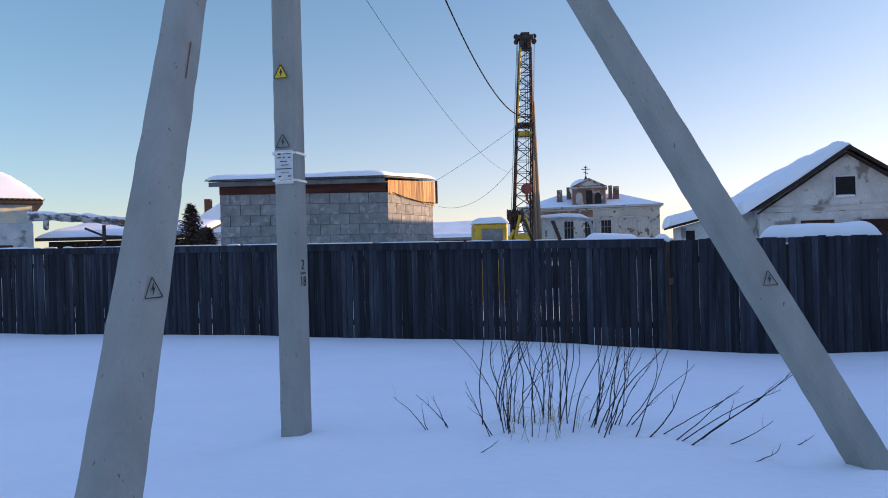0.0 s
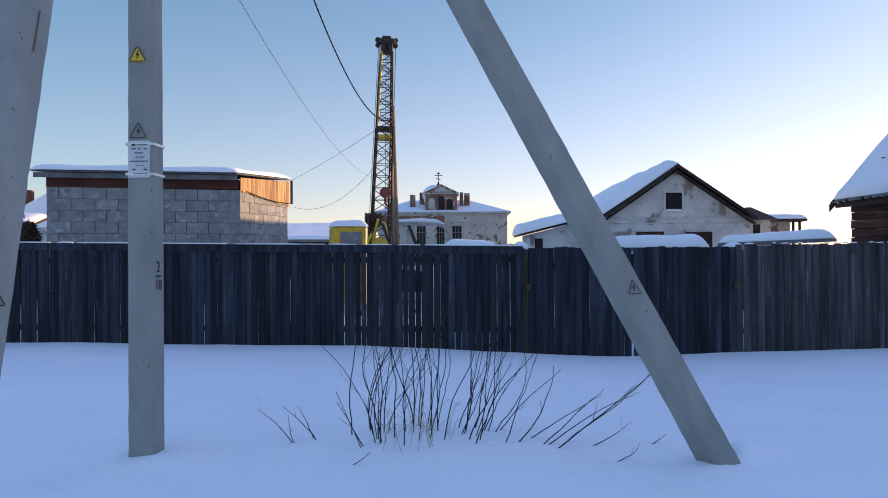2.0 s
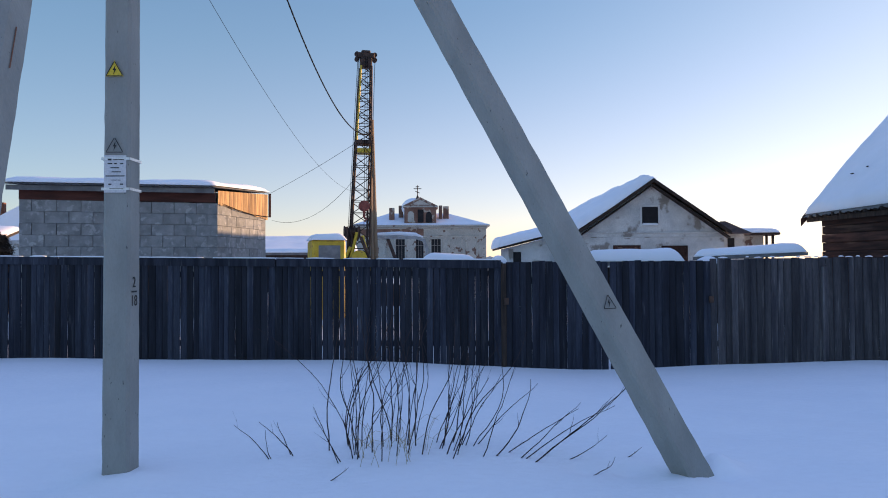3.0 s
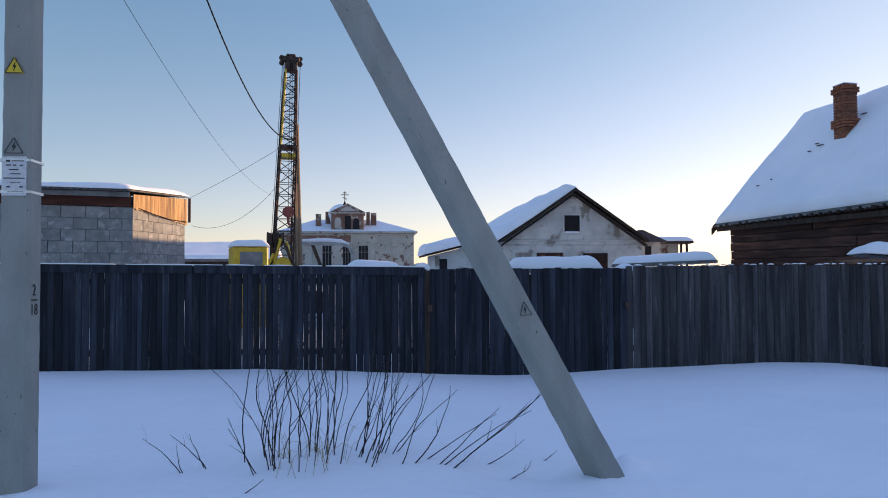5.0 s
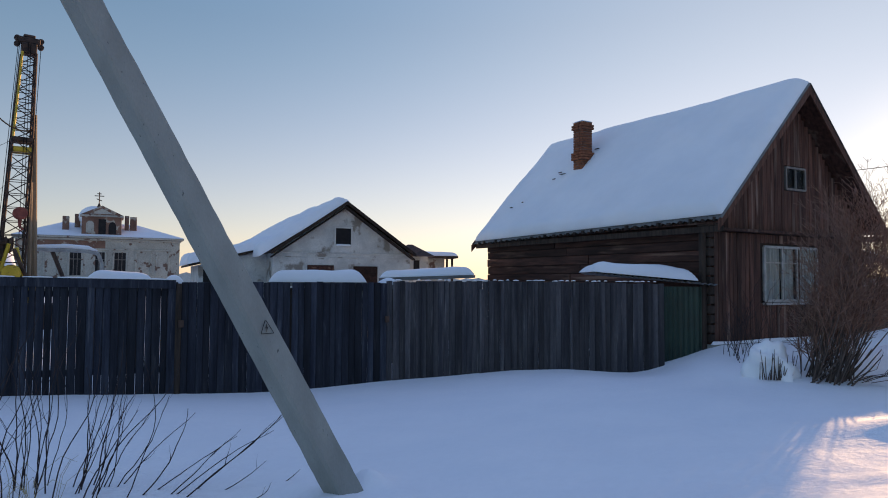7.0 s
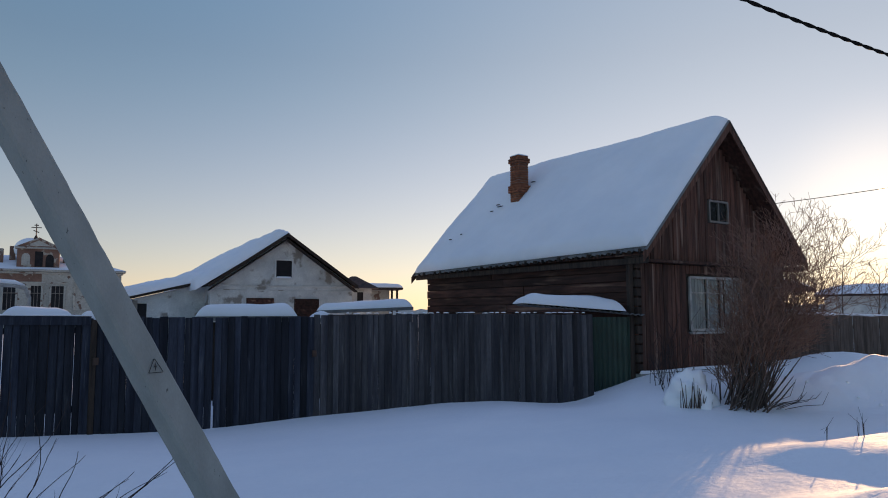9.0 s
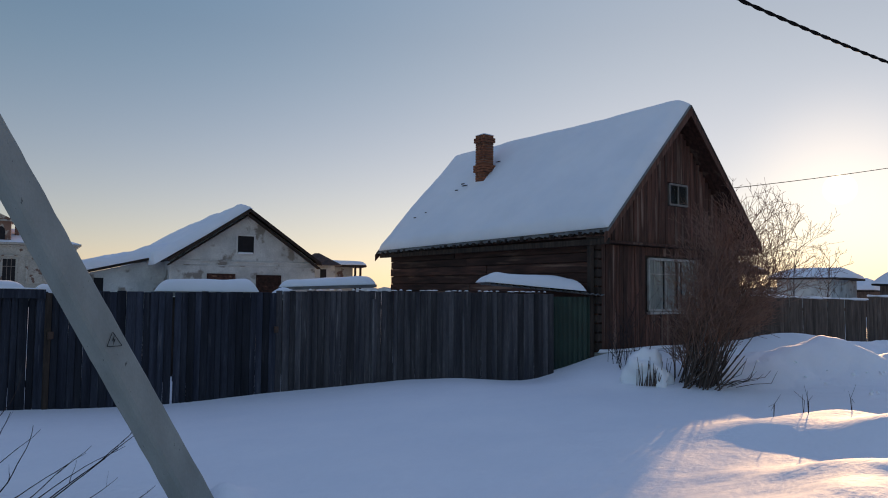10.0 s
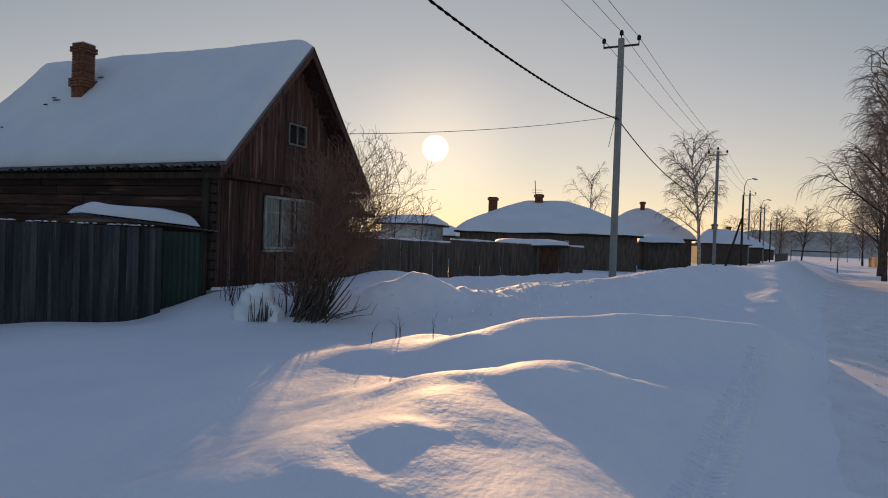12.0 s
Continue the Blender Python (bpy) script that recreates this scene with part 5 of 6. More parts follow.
for x, w, blind in ((2.75, 1.0, 0), (4.95, 0.85, 0), (6.8, 1.05, 0), (9.0, 1.25, 1), (10.85, 1.0, 1), (0.6, 1.0, 1)):
    win = part("window", boxed(x - w / 2, x + w / 2, -0.02, 0.12, 2.0, 4.35), PLASTER_RUIN if blind else DARK, church, "bricked-up window" if blind else "dark window")
    fr = bmesh.new()
    for a, b, c, d in ((x - w / 2 - 0.2, x - w / 2, 2.0, 4.4), (x + w / 2, x + w / 2 + 0.2, 2.0, 4.4), (x - w / 2 - 0.3, x + w / 2 + 0.3, 4.6, 4.75)):
        box(fr, a, b, -0.1, 0.05, c, d, 0.02)
    part("surround", fr, PLASTER_RUIN, win)
    if not blind:
        for xx in (x - w / 6, x + w / 6):
            part("glazing_bar", boxed(xx - 0.025, xx + 0.025, -0.05, -0.021, 2.0, 4.35), GREY_PAINT, win)
        part("glazing_bar", boxed(x - w / 2, x + w / 2, -0.05, -0.021, 3.6, 3.66), GREY_PAINT, win)
attic = part("attic", boxed(3.2, 6.85, 0.3, 4.0, 5.9, 8.05, 0.04), BRICK_RUIN, church, "peeling brick attic storey")
part("attic_cornice", boxed(3.0, 7.05, 0.12, 4.1, 8.0, 8.18, 0.03), PLASTER_RUIN, attic)
bm = bmesh.new()
prism(bm, [(3.05, 0.2, 8.18), (7.0, 0.2, 8.18), (5.02, 0.2, 9.15)], (0, 3.8, 0))
part("pediment", bm, BRICK_RUIN, attic)
part("pediment_panel", prism(bmesh.new(), [(3.9, 0.16, 8.28), (6.1, 0.16, 8.28), (5.02, 0.16, 8.85)], (0, 0.05, 0)), PLASTER_RUIN, attic)
part("blind_arch", prism(bmesh.new(), [(3.95 + 0.36 * math.cos(a), 0.27, 7.15 + 0.42 * math.sin(a)) for a in [math.pi * i / 8 for i in range(9)]] + [(3.59, 0.27, 6.35), (4.31, 0.27, 6.35)], (0, 0.05, 0)), PLASTER_RUIN, attic)
part("square_opening", boxed(4.72, 5.40, 0.26, 0.4, 6.25, 7.75), DARK, attic)
bm = bmesh.new()
prism(bm, [(6.0 + 0.36 * math.cos(a), 0.27, 7.0 + 0.5 * math.sin(a)) for a in [math.pi * i / 8 for i in range(9)]] + [(5.64, 0.27, 6.25), (6.36, 0.27, 6.25)], (0, 0.05, 0))
part("arched_opening", bm, DARK, attic)
dome = bmesh.new()
bmesh.ops.create_uvsphere(dome, u_segments=20, v_segments=10, radius=1.0, matrix=Matrix.Translation((4.3, 2.3, 8.1)) @ Matrix.Diagonal((1.5, 1.9, 1.15, 1)))
part("dome_snow", dome, SNOW_ROOF, attic, smooth=True)
cr = bmesh.new()
tube(cr, [(4.7, 1.5, 8.9), (4.7, 1.5, 9.55)], [0.3, 0.03], 8)
tube(cr, [(4.7, 1.5, 9.4), (4.7, 1.5, 10.65)], 0.05, 6)
for z, w, tl in ((10.25, 0.45, 0), (10.48, 0.2, 0), (9.85, 0.25, 0.1)):
    tube(cr, [(4.7 - w, 1.5, z + tl), (4.7 + w, 1.5, z - tl)], 0.045, 6)
part("cross", cr, RUST, church, "thin dark orthodox cross")
for x, y, z, w in ((1.75, 1.6, 8.05, 0.5), (2.75, 2.6, 8.4, 0.42), (7.4, 2.0, 8.35, 0.35), (8.05, 2.0, 8.25, 0.55)):
    part("chimney", boxed(x - w * 0.7, x + w * 0.5, y, y + 0.6, 6.4, z, 0.03), BRICK_RUIN, church)

# ---- buildings and pipes at the far end of the yard ----
cot = thing("cream_building", -13.4, 22.35, 0, 33, "cream and white plastered building with a snowy roof", "building")
part("wall", boxed(-6, 0, 0, 6, -0.3, 3.36), CREAM, cot)
part("lower_wall", boxed(-6, 0.02, -0.03, 6, -0.3, 2.75, 0.01), PLASTER, cot)
part("eave_board", boxed(-6.3, 0.3, -0.3, 6.3, 3.36, 3.5, 0.02), DARK_WOOD, cot)
part("roof_sheet", corrugated([(-6.3, -0.36, 3.52), (-6.3, 6.3, 3.54), (0.36, 6.3, 3.54), (0.36, -0.36, 3.52)]), SLATE, cot)
bm = snow_slab([(-6.3, -0.3, 3.54), (0.3, -0.3, 3.54), (0.3, 6.3, 3.54), (-6.3, 6.3, 3.54)], 1.3, 40, 30, 5, 2.6, 0.06, up=(0, 0, 1))
part("roof_snow", bm, SNOW_ROOF, cot, smooth=True)
part("window", boxed(-1.6, -0.55, -0.05, 0.1, 1.0, 2.05), RED_PLANK, cot)
pipe = thing("heating_pipe", -12.4, 20.6, 0, 0, "lagged heating pipe on posts with snow on top", "pipe")
pp = [Vector((-0.1, 0.0, 2.86)), Vector((0.5, 0.25, 2.84)), Vector((1.2, 0.6, 2.80)), Vector((1.75, 0.9, 2.74)), Vector((2.3, 1.18, 2.66)), Vector((3.2, 1.5, 2.60))]
rp = random.Random(15)
fine_pp = [a.lerp(b, k / 6) for a, b in zip(pp, pp[1:]) for k in range(6)] + [pp[-1]]
part("lagging", tube(bmesh.new(), [p + Vector((0, 0, rp.uniform(-0.012, 0.012))) for p in fine_pp], [rp.uniform(0.095, 0.135) for p in fine_pp], 12), INSULATION, pipe, smooth=True)
part("snow", tube(bmesh.new(), [p + Vector((0, 0, 0.10 + rp.uniform(-0.01, 0.02))) for p in fine_pp], [0.03 + 0.07 * max(0, 0.45 + noise.noise(Vector((k * 0.31, 2.0, 0)))) for k in range(len(fine_pp))], 8), SNOW_ROOF, pipe, smooth=True)
part("loose_lagging", boxed(0.28, 0.45, 0.1, 0.22, 2.45, 2.8, 0.05), INSULATION, pipe)
for x, y in ((1.75, 0.9), (2.6, 1.3)):
    part("post", boxed(x - 0.04, x + 0.04, y - 0.04, y + 0.04, -0.3, 2.6), RUST, pipe)
part("brace", tube(bmesh.new(), [(1.3, 0.6, 2.5), (1.75, 0.9, 2.25), (2.7, 1.3, 2.2)], 0.035, 6), RUST, pipe)
ds = thing("dark_shed", -11.9, 23.0, 0, 5, "dark board shed under a snow-covered roof", "shed")
part("wall", boxed(-1.3, 3.4, 0, 3, -0.3, 2.15), DARK_WOOD, ds)
rsd = random.Random(6)
for i in range(38):
    part("board", boxed(-1.2 + i * 0.12, -1.2 + i * 0.12 + 0.07, -0.03, -0.005, 0.2, 2.08 + rsd.uniform(-0.06, 0.04), 0.004), RED_PLANK, ds)
part("roof_deck", prism(bmesh.new(), [(-1.5, -0.5, 2.16), (-1.5, 3.2, 2.75), (-1.5, 3.2, 2.83), (-1.5, -0.5, 2.26)], (5.2, 0, 0)), DARK_WOOD, ds)
part("roof_snow", snow_slab([(-1.5, -0.45, 2.27), (-1.5, 3.2, 2.84), (3.7, 3.2, 2.84), (3.7, -0.45, 2.27)], 0.14, 14, 24, 8, 0.3), SNOW_ROOF, ds, smooth=True)
bh = thing("distant_house", -15.45, 43, 0, 0, "distant house with a blue-shadowed snow roof", "house")
part("wall", boxed(-0.5, 6, 0, 6, -0.3, 3.0), PLASTER, bh)
part("roof_snow", prism(bmesh.new(), [(-1.4, -0.5, 3.0), (2.6, -0.5, 5.4), (6.6, -0.5, 3.0)], (0, 7, 0)), SNOW_ROOF, bh)
part("chimney", boxed(0.12, 0.52, 1, 1.4, 3.4, 5.2, 0.02), BRICK, bh)


def spruce(x, y, h, seed):
    t = thing("young_spruce", x, y, 0, 0, "young spruce with rust-brown frosty needles", "tree")
    part("trunk", tube(bmesh.new(), [(0, 0, -0.2), (0, 0, h)], [0.07, 0.01], 6), BARK, t)
    rg2 = random.Random(seed)
    bm = bmesh.new()
    for k in range(170):
        f = k / 170
        z = h * (0.12 + 0.86 * f)
        a = k * 2.4
        L = (1 - f) ** 0.8 * 1.0 * rg2.uniform(0.7, 1.1) + 0.06
        d = Vector((math.cos(a), math.sin(a), -0.15 + 0.5 * f))
        o = Vector((0, 0, z))
        tube(bm, [o, o + d * L], [0.012, 0.004], 3)
        for s2 in range(22):
            g = rg2.uniform(0.2, 1)
            p = o + d * L * g
            v = Vector((rg2.uniform(-1, 1), rg2.uniform(-1, 1), rg2.uniform(-0.8, 0.5))).normalized()
            tube(bm, [p, p + v * 0.17 * (1.1 - 0.5 * g)], [0.016, 0.004], 3, False)
    part("needles", bm, SPRUCE, t)


spruce(-8.35, 22.7, 3.3, 5)
spruce(-7.75, 22.4, 2.5, 6)


# ---- trees ----
def grow(bm_t, bm_c, p, d, length, r, level, rg, cfg):
    n = 5 if level < 2 else 4
    pts, rad = [p.copy()], [r]
    for i in range(n):
        f = (i + 1) / n
        bend = Vector((rg.uniform(-1, 1), rg.uniform(-1, 1), rg.uniform(-1, 1))) * cfg["wobble"]
        d = (d + bend + Vector((0, 0, -cfg["droop"][level] * f + cfg["rise"][level]))).normalized()
        p = p + d * (length / n)
        pts.append(p.copy())
        rad.append(max(cfg["rmin"], r * (1 - 0.8 * f)))
    tgt = bm_c
    if level < cfg["split"]:
        tgt = bmesh.new()
        bm_t.append(tgt)
    tube(tgt, pts, rad, (7, 5, 3, 3, 3)[level], level < 2)
    if level >= cfg["levels"]:
        return
    k = cfg["kids"][level]
    for i in range(k):
        f = cfg["from"][level] + (1 - cfg["from"][level]) * (i + rg.random()) / k
        q = f * n
        a = int(min(n - 1, q))
        o = pts[a].lerp(pts[a + 1], q - a)
        ax = (pts[a + 1] - pts[a]).normalized()
        side = ax.orthogonal().normalized()
        side.rotate(Matrix.Rotation(i * 2.4 + rg.uniform(-0.5, 0.5), 3, ax))
        ang = cfg["angle"][level] * rg.uniform(0.75, 1.2)
        nd = (ax * math.cos(ang) + side * math.sin(ang)).normalized()
        grow(bm_t, bm_c, o, nd, length * cfg["ratio"][level] * rg.uniform(0.7, 1.15) * (1.25 - 0.55 * f), max(cfg["rmin"], r * 0.42), level + 1, rg, cfg)


BIRCH = dict(levels=3, split=2, kids=(21, 10, 9), ratio=(0.40, 0.46, 0.62), angle=(0.75, 0.7, 0.6), droop=(0, 0.05, 0.35, 0.55), rise=(0.05, 0.03, 0, 0), wobble=0.08, rmin=0.0055)
BIRCH["from"] = (0.28, 0.2, 0.15)
SMALL = dict(BIRCH, kids=(16, 7, 5), rmin=0.014)
SPARSE_BIRCH = dict(BIRCH, kids=(13, 7, 7))
SPARSE = dict(BIRCH, kids=(9, 4, 3), rmin=0.006, droop=(0, 0, 0, 0), rise=(0.05, 0.05, 0.04, 0.03))
BUSH = dict(levels=3, split=1, kids=(8, 5, 3), ratio=(0.42, 0.5, 0.5), angle=(0.45, 0.55, 0.7), droop=(0.03, 0.0, 0.0, 0), rise=(0.03, 0.04, 0.05, 0.05), wobble=0.10, rmin=0.004)
BUSH["from"] = (0.2, 0.2, 0.2)


def tree(name, x, y, z, h, r, seed, cfg, bark, twig, label, lean=(0, 0), category="tree"):
    t = thing(name, x, y, z, 0, label, category)
    a, b = [], bmesh.new()
    grow(a, b, Vector((0, 0, -0.2)), Vector((lean[0], lean[1], 1)).normalized(), h, r, 0, random.Random(seed), cfg)
    for k, limb in enumerate(a):
        part("limb" if k else "trunk", limb, bark, t, smooth=True)
    part("crown", b, twig, t)
    return t


tree("birch", 62.0, -8.0, 0.5, 9.2, 0.16, 3, BIRCH, BIRCH_BARK, BIRCH_TWIG, "tall bare birch with hanging frosty twigs by the street", (-0.12, 0.05))
tree("birch", 60.5, 1.1, 0.2, 7.2, 0.10, 6, SPARSE_BIRCH, BIRCH_BARK, BIRCH_TWIG, "bare birch behind a low house")
for i, (x, y, h, s) in enumerate(((43.0, -16.4, 11.8, 11), (46.5, -17.6, 12.4, 12), (54.0, -19.2, 11.0, 13), (39.5, -17.0, 10.0, 14), (66.0, -23.0, 10.0, 15))):
    tree("birch", x, y, -0.1, h, 0.2, s, BIRCH, BARK, BIRCH_TWIG, "large dark bare tree beside the street")
for x, y, h, s in ((33.2, 9.9, 4.4, 21), (34.6, 9.2, 3.6, 22), (24.8, 8.9, 3.8, 23), (26.5, 8.6, 3.3, 24)):
    tree("garden_tree", x, y, 0, h, 0.04, s, SPARSE, BARK, TWIG_RED, "small bare garden tree behind the fence")
for x, y, h, s in ((110, -28, 7, 31), (150, -34, 9, 32), (190, -55, 9, 33), (95, -33, 8, 34), (125, -41, 9, 35)):
    tree("birch", x, y, 0, h, 0.14, s, BIRCH, BARK, BIRCH_TWIG, "distant bare tree along the street")

# tall shrub before the gable, leaning along the street
big = thing("tall_shrub", 11.95, 4.82, 0.08, 0, "tall reddish bare shrub with fine twigs before the timber house", "shrub")
rb2 = random.Random(17)
ALONG, BACK = Vector((0.57, -0.82, 0)), Vector((0.82, 0.57, 0))
BUSH.update(kids=(10, 7, 4), rmin=0.0028, angle=(0.68, 0.65, 0.7))
for i in range(26):
    u = rb2.uniform(-0.25, 0.4)
    p = ALONG * u + BACK * rb2.uniform(-0.25, 0.35)
    d = (ALONG * (0.30 + 0.35 * u + rb2.uniform(-0.24, 0.22)) + BACK * rb2.uniform(-0.14, 0.22) + Vector((0, 0, 1))).normalized()
    a1, b1 = [], bmesh.new()
    grow(a1, b1, p, d, rb2.uniform(1.7, 3.0), rb2.uniform(0.008, 0.014), 0, rb2, BUSH)
    part("stem", a1[0], BARK, big)
    part("twig_spray", b1, TWIG_RED, big)
for i in range(30):
    p = ALONG * rb2.uniform(-0.3, 0.35) + BACK * rb2.uniform(-0.3, 0.25)
    d = (ALONG * rb2.uniform(-0.15, 0.95) + BACK * rb2.uniform(-0.3, 0.2) + Vector((0, 0, rb2.uniform(0.7, 1.1)))).normalized()
    L = rb2.uniform(0.5, 1.1)
    part("stem", tube(bmesh.new(), [p - d * 0.1, p + d * L * 0.5, p + d * L + Vector((0, 0, 0.05))], [0.015, 0.012, 0.006], 5), BARK, big)
LOW = dict(BUSH, levels=2, kids=(9, 4, 0), rmin=0.004)
for i in range(28):
    p = ALONG * rb2.uniform(-0.4, 0.45) + BACK * rb2.uniform(-0.2, 0.5)
    d = (ALONG * rb2.uniform(-0.35, 0.6) + BACK * rb2.uniform(-0.1, 0.45) + Vector((0, 0, 1))).normalized()
    a1, b1 = [], bmesh.new()
    grow(a1, b1, p - d * 0.1, d, rb2.uniform(0.8, 1.5), rb2.uniform(0.009, 0.014), 0, rb2, LOW)
    part("stem", a1[0], BARK, big)
    part("twig_spray", b1, TWIG_RED, big)
for i in range(9):
    p = ALONG * rb2.uniform(0.25, 0.6) + BACK * rb2.uniform(-0.3, 0.1)
    q = p + ALONG * rb2.uniform(0.3, 0.6) + Vector((0, 0, rb2.uniform(0.05, 0.2)))
    part("stem", tube(bmesh.new(), [p, p.lerp(q, 0.5) + Vector((0, 0, 0.02)), q, q + ALONG * 0.1 + Vector((0, 0, rb2.uniform(0.1, 0.3)))], [0.008, 0.007, 0.006, 0.003], 4), BARK, big)
for x, y, h, sd in ((12.55, 6.7, 1.3, 1), (12.7, 6.9, 1.0, 2), (12.35, 6.55, 1.1, 3), (12.9, 6.6, 1.5, 4), (13.1, 6.5, 1.2, 5), (12.1, 6.3, 0.9, 6)):
    young = thing("thin_bush", x, y, ground(x, y), 0, "thin bare brush standing before the house corner", "shrub", "brush by the house corner")
    for k in range(4):
        a1, b1 = [], bmesh.new()
        rk = random.Random(sd * 10 + k)
        grow(a1, b1, Vector((rk.uniform(-0.15, 0.15), rk.uniform(-0.15, 0.15), -0.05)), Vector((rk.uniform(-0.35, 0.35), rk.uniform(-0.35, 0.35), 1)).normalized(), h * rk.uniform(0.6, 1.0), 0.006, 0, rk, dict(BUSH, levels=1, kids=(5, 0, 0)))
        part("stem", a1[0], TWIG, young)
        part("twig_spray", b1, TWIG, young)
lump = thing("snow_covered_stump", 11.6, 5.6, 0.12, 0, "snow heaped over a clump of cut shrub stems", "stump")
bm = bmesh.new()
bmesh.ops.create_icosphere(bm, subdivisions=4, radius=1.0)
for v in bm.verts:
    k = 1 + 0.42 * noise.noise(v.co * 1.7 + Vector((3, 1, 0))) + 0.16 * noise.noise(v.co * 4.5)
    wide = 1 + 0.5 * max(0, -v.co.z)
    v.co = Vector((v.co.x * 0.36 * k * wide, v.co.y * 0.36 * k * wide, 0.10 + v.co.z * 0.42 * k))
part("snow_cap", bm, SNOW, lump, smooth=True)
for i in range(26):
    a = rb2.uniform(3.3, 5.0)
    p = Vector((0.42 * math.cos(a), 0.38 * math.sin(a), -0.05))
    part("stem", tube(bmesh.new(), [p, p + Vector((rb2.uniform(-0.1, 0.1), rb2.uniform(-0.08, 0.04), rb2.uniform(0.1, 0.5)))], [0.010, 0.004], 5), BARK, lump)
for x, y in ((9.2, 2.62), (9.45, 2.3), (10.1, 2.0), (9.75, 2.45)):
    w = thing("dry_weed", x, y, ground(x, y), 0, "thin dry weed stalk in the snow", "weed", "weeds in the snow")
    for k in range(3):
        part("stalk", tube(bmesh.new(), [(0, 0, -0.05), (rb2.uniform(-0.05, 0.05), 0, 0.15), (rb2.uniform(-0.16, 0.16), rb2.uniform(-0.1, 0.1), rb2.uniform(0.08, 0.34))], [0.004, 0.003, 0.0015], 4), TWIG, w)

# ---- the power line along the street ----
POLES = [(27.4, -0.62, 0.1, 9.45), (57.0, -8.45, 0.0, 9.2), (95.9, -18.1, 0, 9.1), (126.0, -26.1, 0, 9.1), (158.7, -35.3, 0, 9.0), (195, -44, 0, 9.0), (232, -53.6, 0, 9.0)]
ARM = Vector((0.249, 0.9685, 0))


def line_pole(x, y, z, top):
    t = thing("utility_pole", x, y, z, 0, "tall grey concrete utility pole with a steel crossarm", "utility pole", "utility poles along the street")
    H = top - z
    part("shaft", beam((0, 0, -0.5), (0, 0, H), 0.125, 0.105, ARM), CONCRETE, t)
    bm = bmesh.new()
    a = ARM * 0.68
    prism(bm, [Vector((-0.03, 0, H - 0.32)) - a, Vector((0.03, 0, H - 0.32)) - a, Vector((0.03, 0, H - 0.25)) - a, Vector((-0.03, 0, H - 0.25)) - a], a * 2)
    part("crossarm", bm, RUST, t)
    for k, zz in ((-0.66, H - 0.25), (0, H), (0.66, H - 0.25)):
        o = ARM * k
        b2 = bmesh.new()
        tube(b2, [o + Vector((0, 0, zz - 0.05)), o + Vector((0, 0, zz + 0.12)), o + Vector((0, 0, zz + 0.14)), o + Vector((0, 0, zz + 0.26)), o + Vector((0, 0, zz + 0.32))], [0.02, 0.02, 0.075, 0.075, 0.045], 10)
        part("insulator", b2, DARK, t)


for p in POLES:
    line_pole(*p)


def wire(name, a, b, sag, r, label, n=28, mt=None, twist=False):
    a, b = Vector(a), Vector(b)
    t = thing(name, a.x, a.y, a.z, 0, label, "wire")
    pts = []
    for i in range(n + 1):
        f = i / n
        p = a.lerp(b, f) - a
        p.z -= 4 * sag * f * (1 - f)
        pts.append(p)
    if twist:
        m = 420
        for ph in (0, math.pi):
            fine = []
            for i in range(m + 1):
                f = i / m
                p = a.lerp(b, f) - a
                p.z -= 4 * sag * f * (1 - f)
                fine.append(p + Vector((0, math.cos(f * 300 + ph), math.sin(f * 300 + ph))) * r * 0.75)
            part("strand", tube(bmesh.new(), fine, r, 5), mt or BLACK, t)
    else:
        part("strand", tube(bmesh.new(), pts, r, 5), mt or BLACK, t)
    return t


tops = [Vector((-1.33, 5.97, 9.0))] + [Vector((p[0], p[1], p[3])) for p in POLES]
for a, b in zip(tops, tops[1:]):
    for k, dz in ((-0.66, 0.0), (0, 0.25), (0.66, 0.0)):
        wire("power_line", a + ARM * k + Vector((0, 0, dz)), b + ARM * k + Vector((0, 0, dz)), 0.35, 0.009, "thin overhead power line wire")
wire("twisted_cable", (-1.25, 5.95, 6.91), (27.3, -0.62, 6.38), 0.85, 0.018, "thick twisted black overhead cable", twist=True)
wire("twisted_cable", (27.4, -0.62, 6.38), (57.0, -8.45, 6.0), 1.1, 0.022, "thick twisted black overhead cable")
wire("service_wire", (27.3, -0.55, 6.5), (17.6, 6.6, 4.3), 0.16, 0.009, "thin service wire running to the house")
wire("service_wire", (27.3, -0.55, 6.5), (27.05, -0.3, 5.3), -0.1, 0.011, "loose hanging end of a wire")
wire("twisted_cable", (-1.3, 6.0, 7.78), (2.95, 21.85, 5.80), 1.6, 0.011, "sagging black cable to the yard", twist=True)
wire("service_wire", (-1.33, 5.97, 4.94), (2.25, 21.2, 3.82), 0.58, 0.003, "thin sagging wire over the yard")
wire("service_wire", (2.9, 21.8, 5.75), (-0.2, 25.1, 4.1), 0.06, 0.006, "thin service wire to the garage")
wire("service_wire", (2.9, 21.8, 5.0), (-0.15, 25.2, 3.15), 0.75, 0.006, "thin sagging wire to the garage")

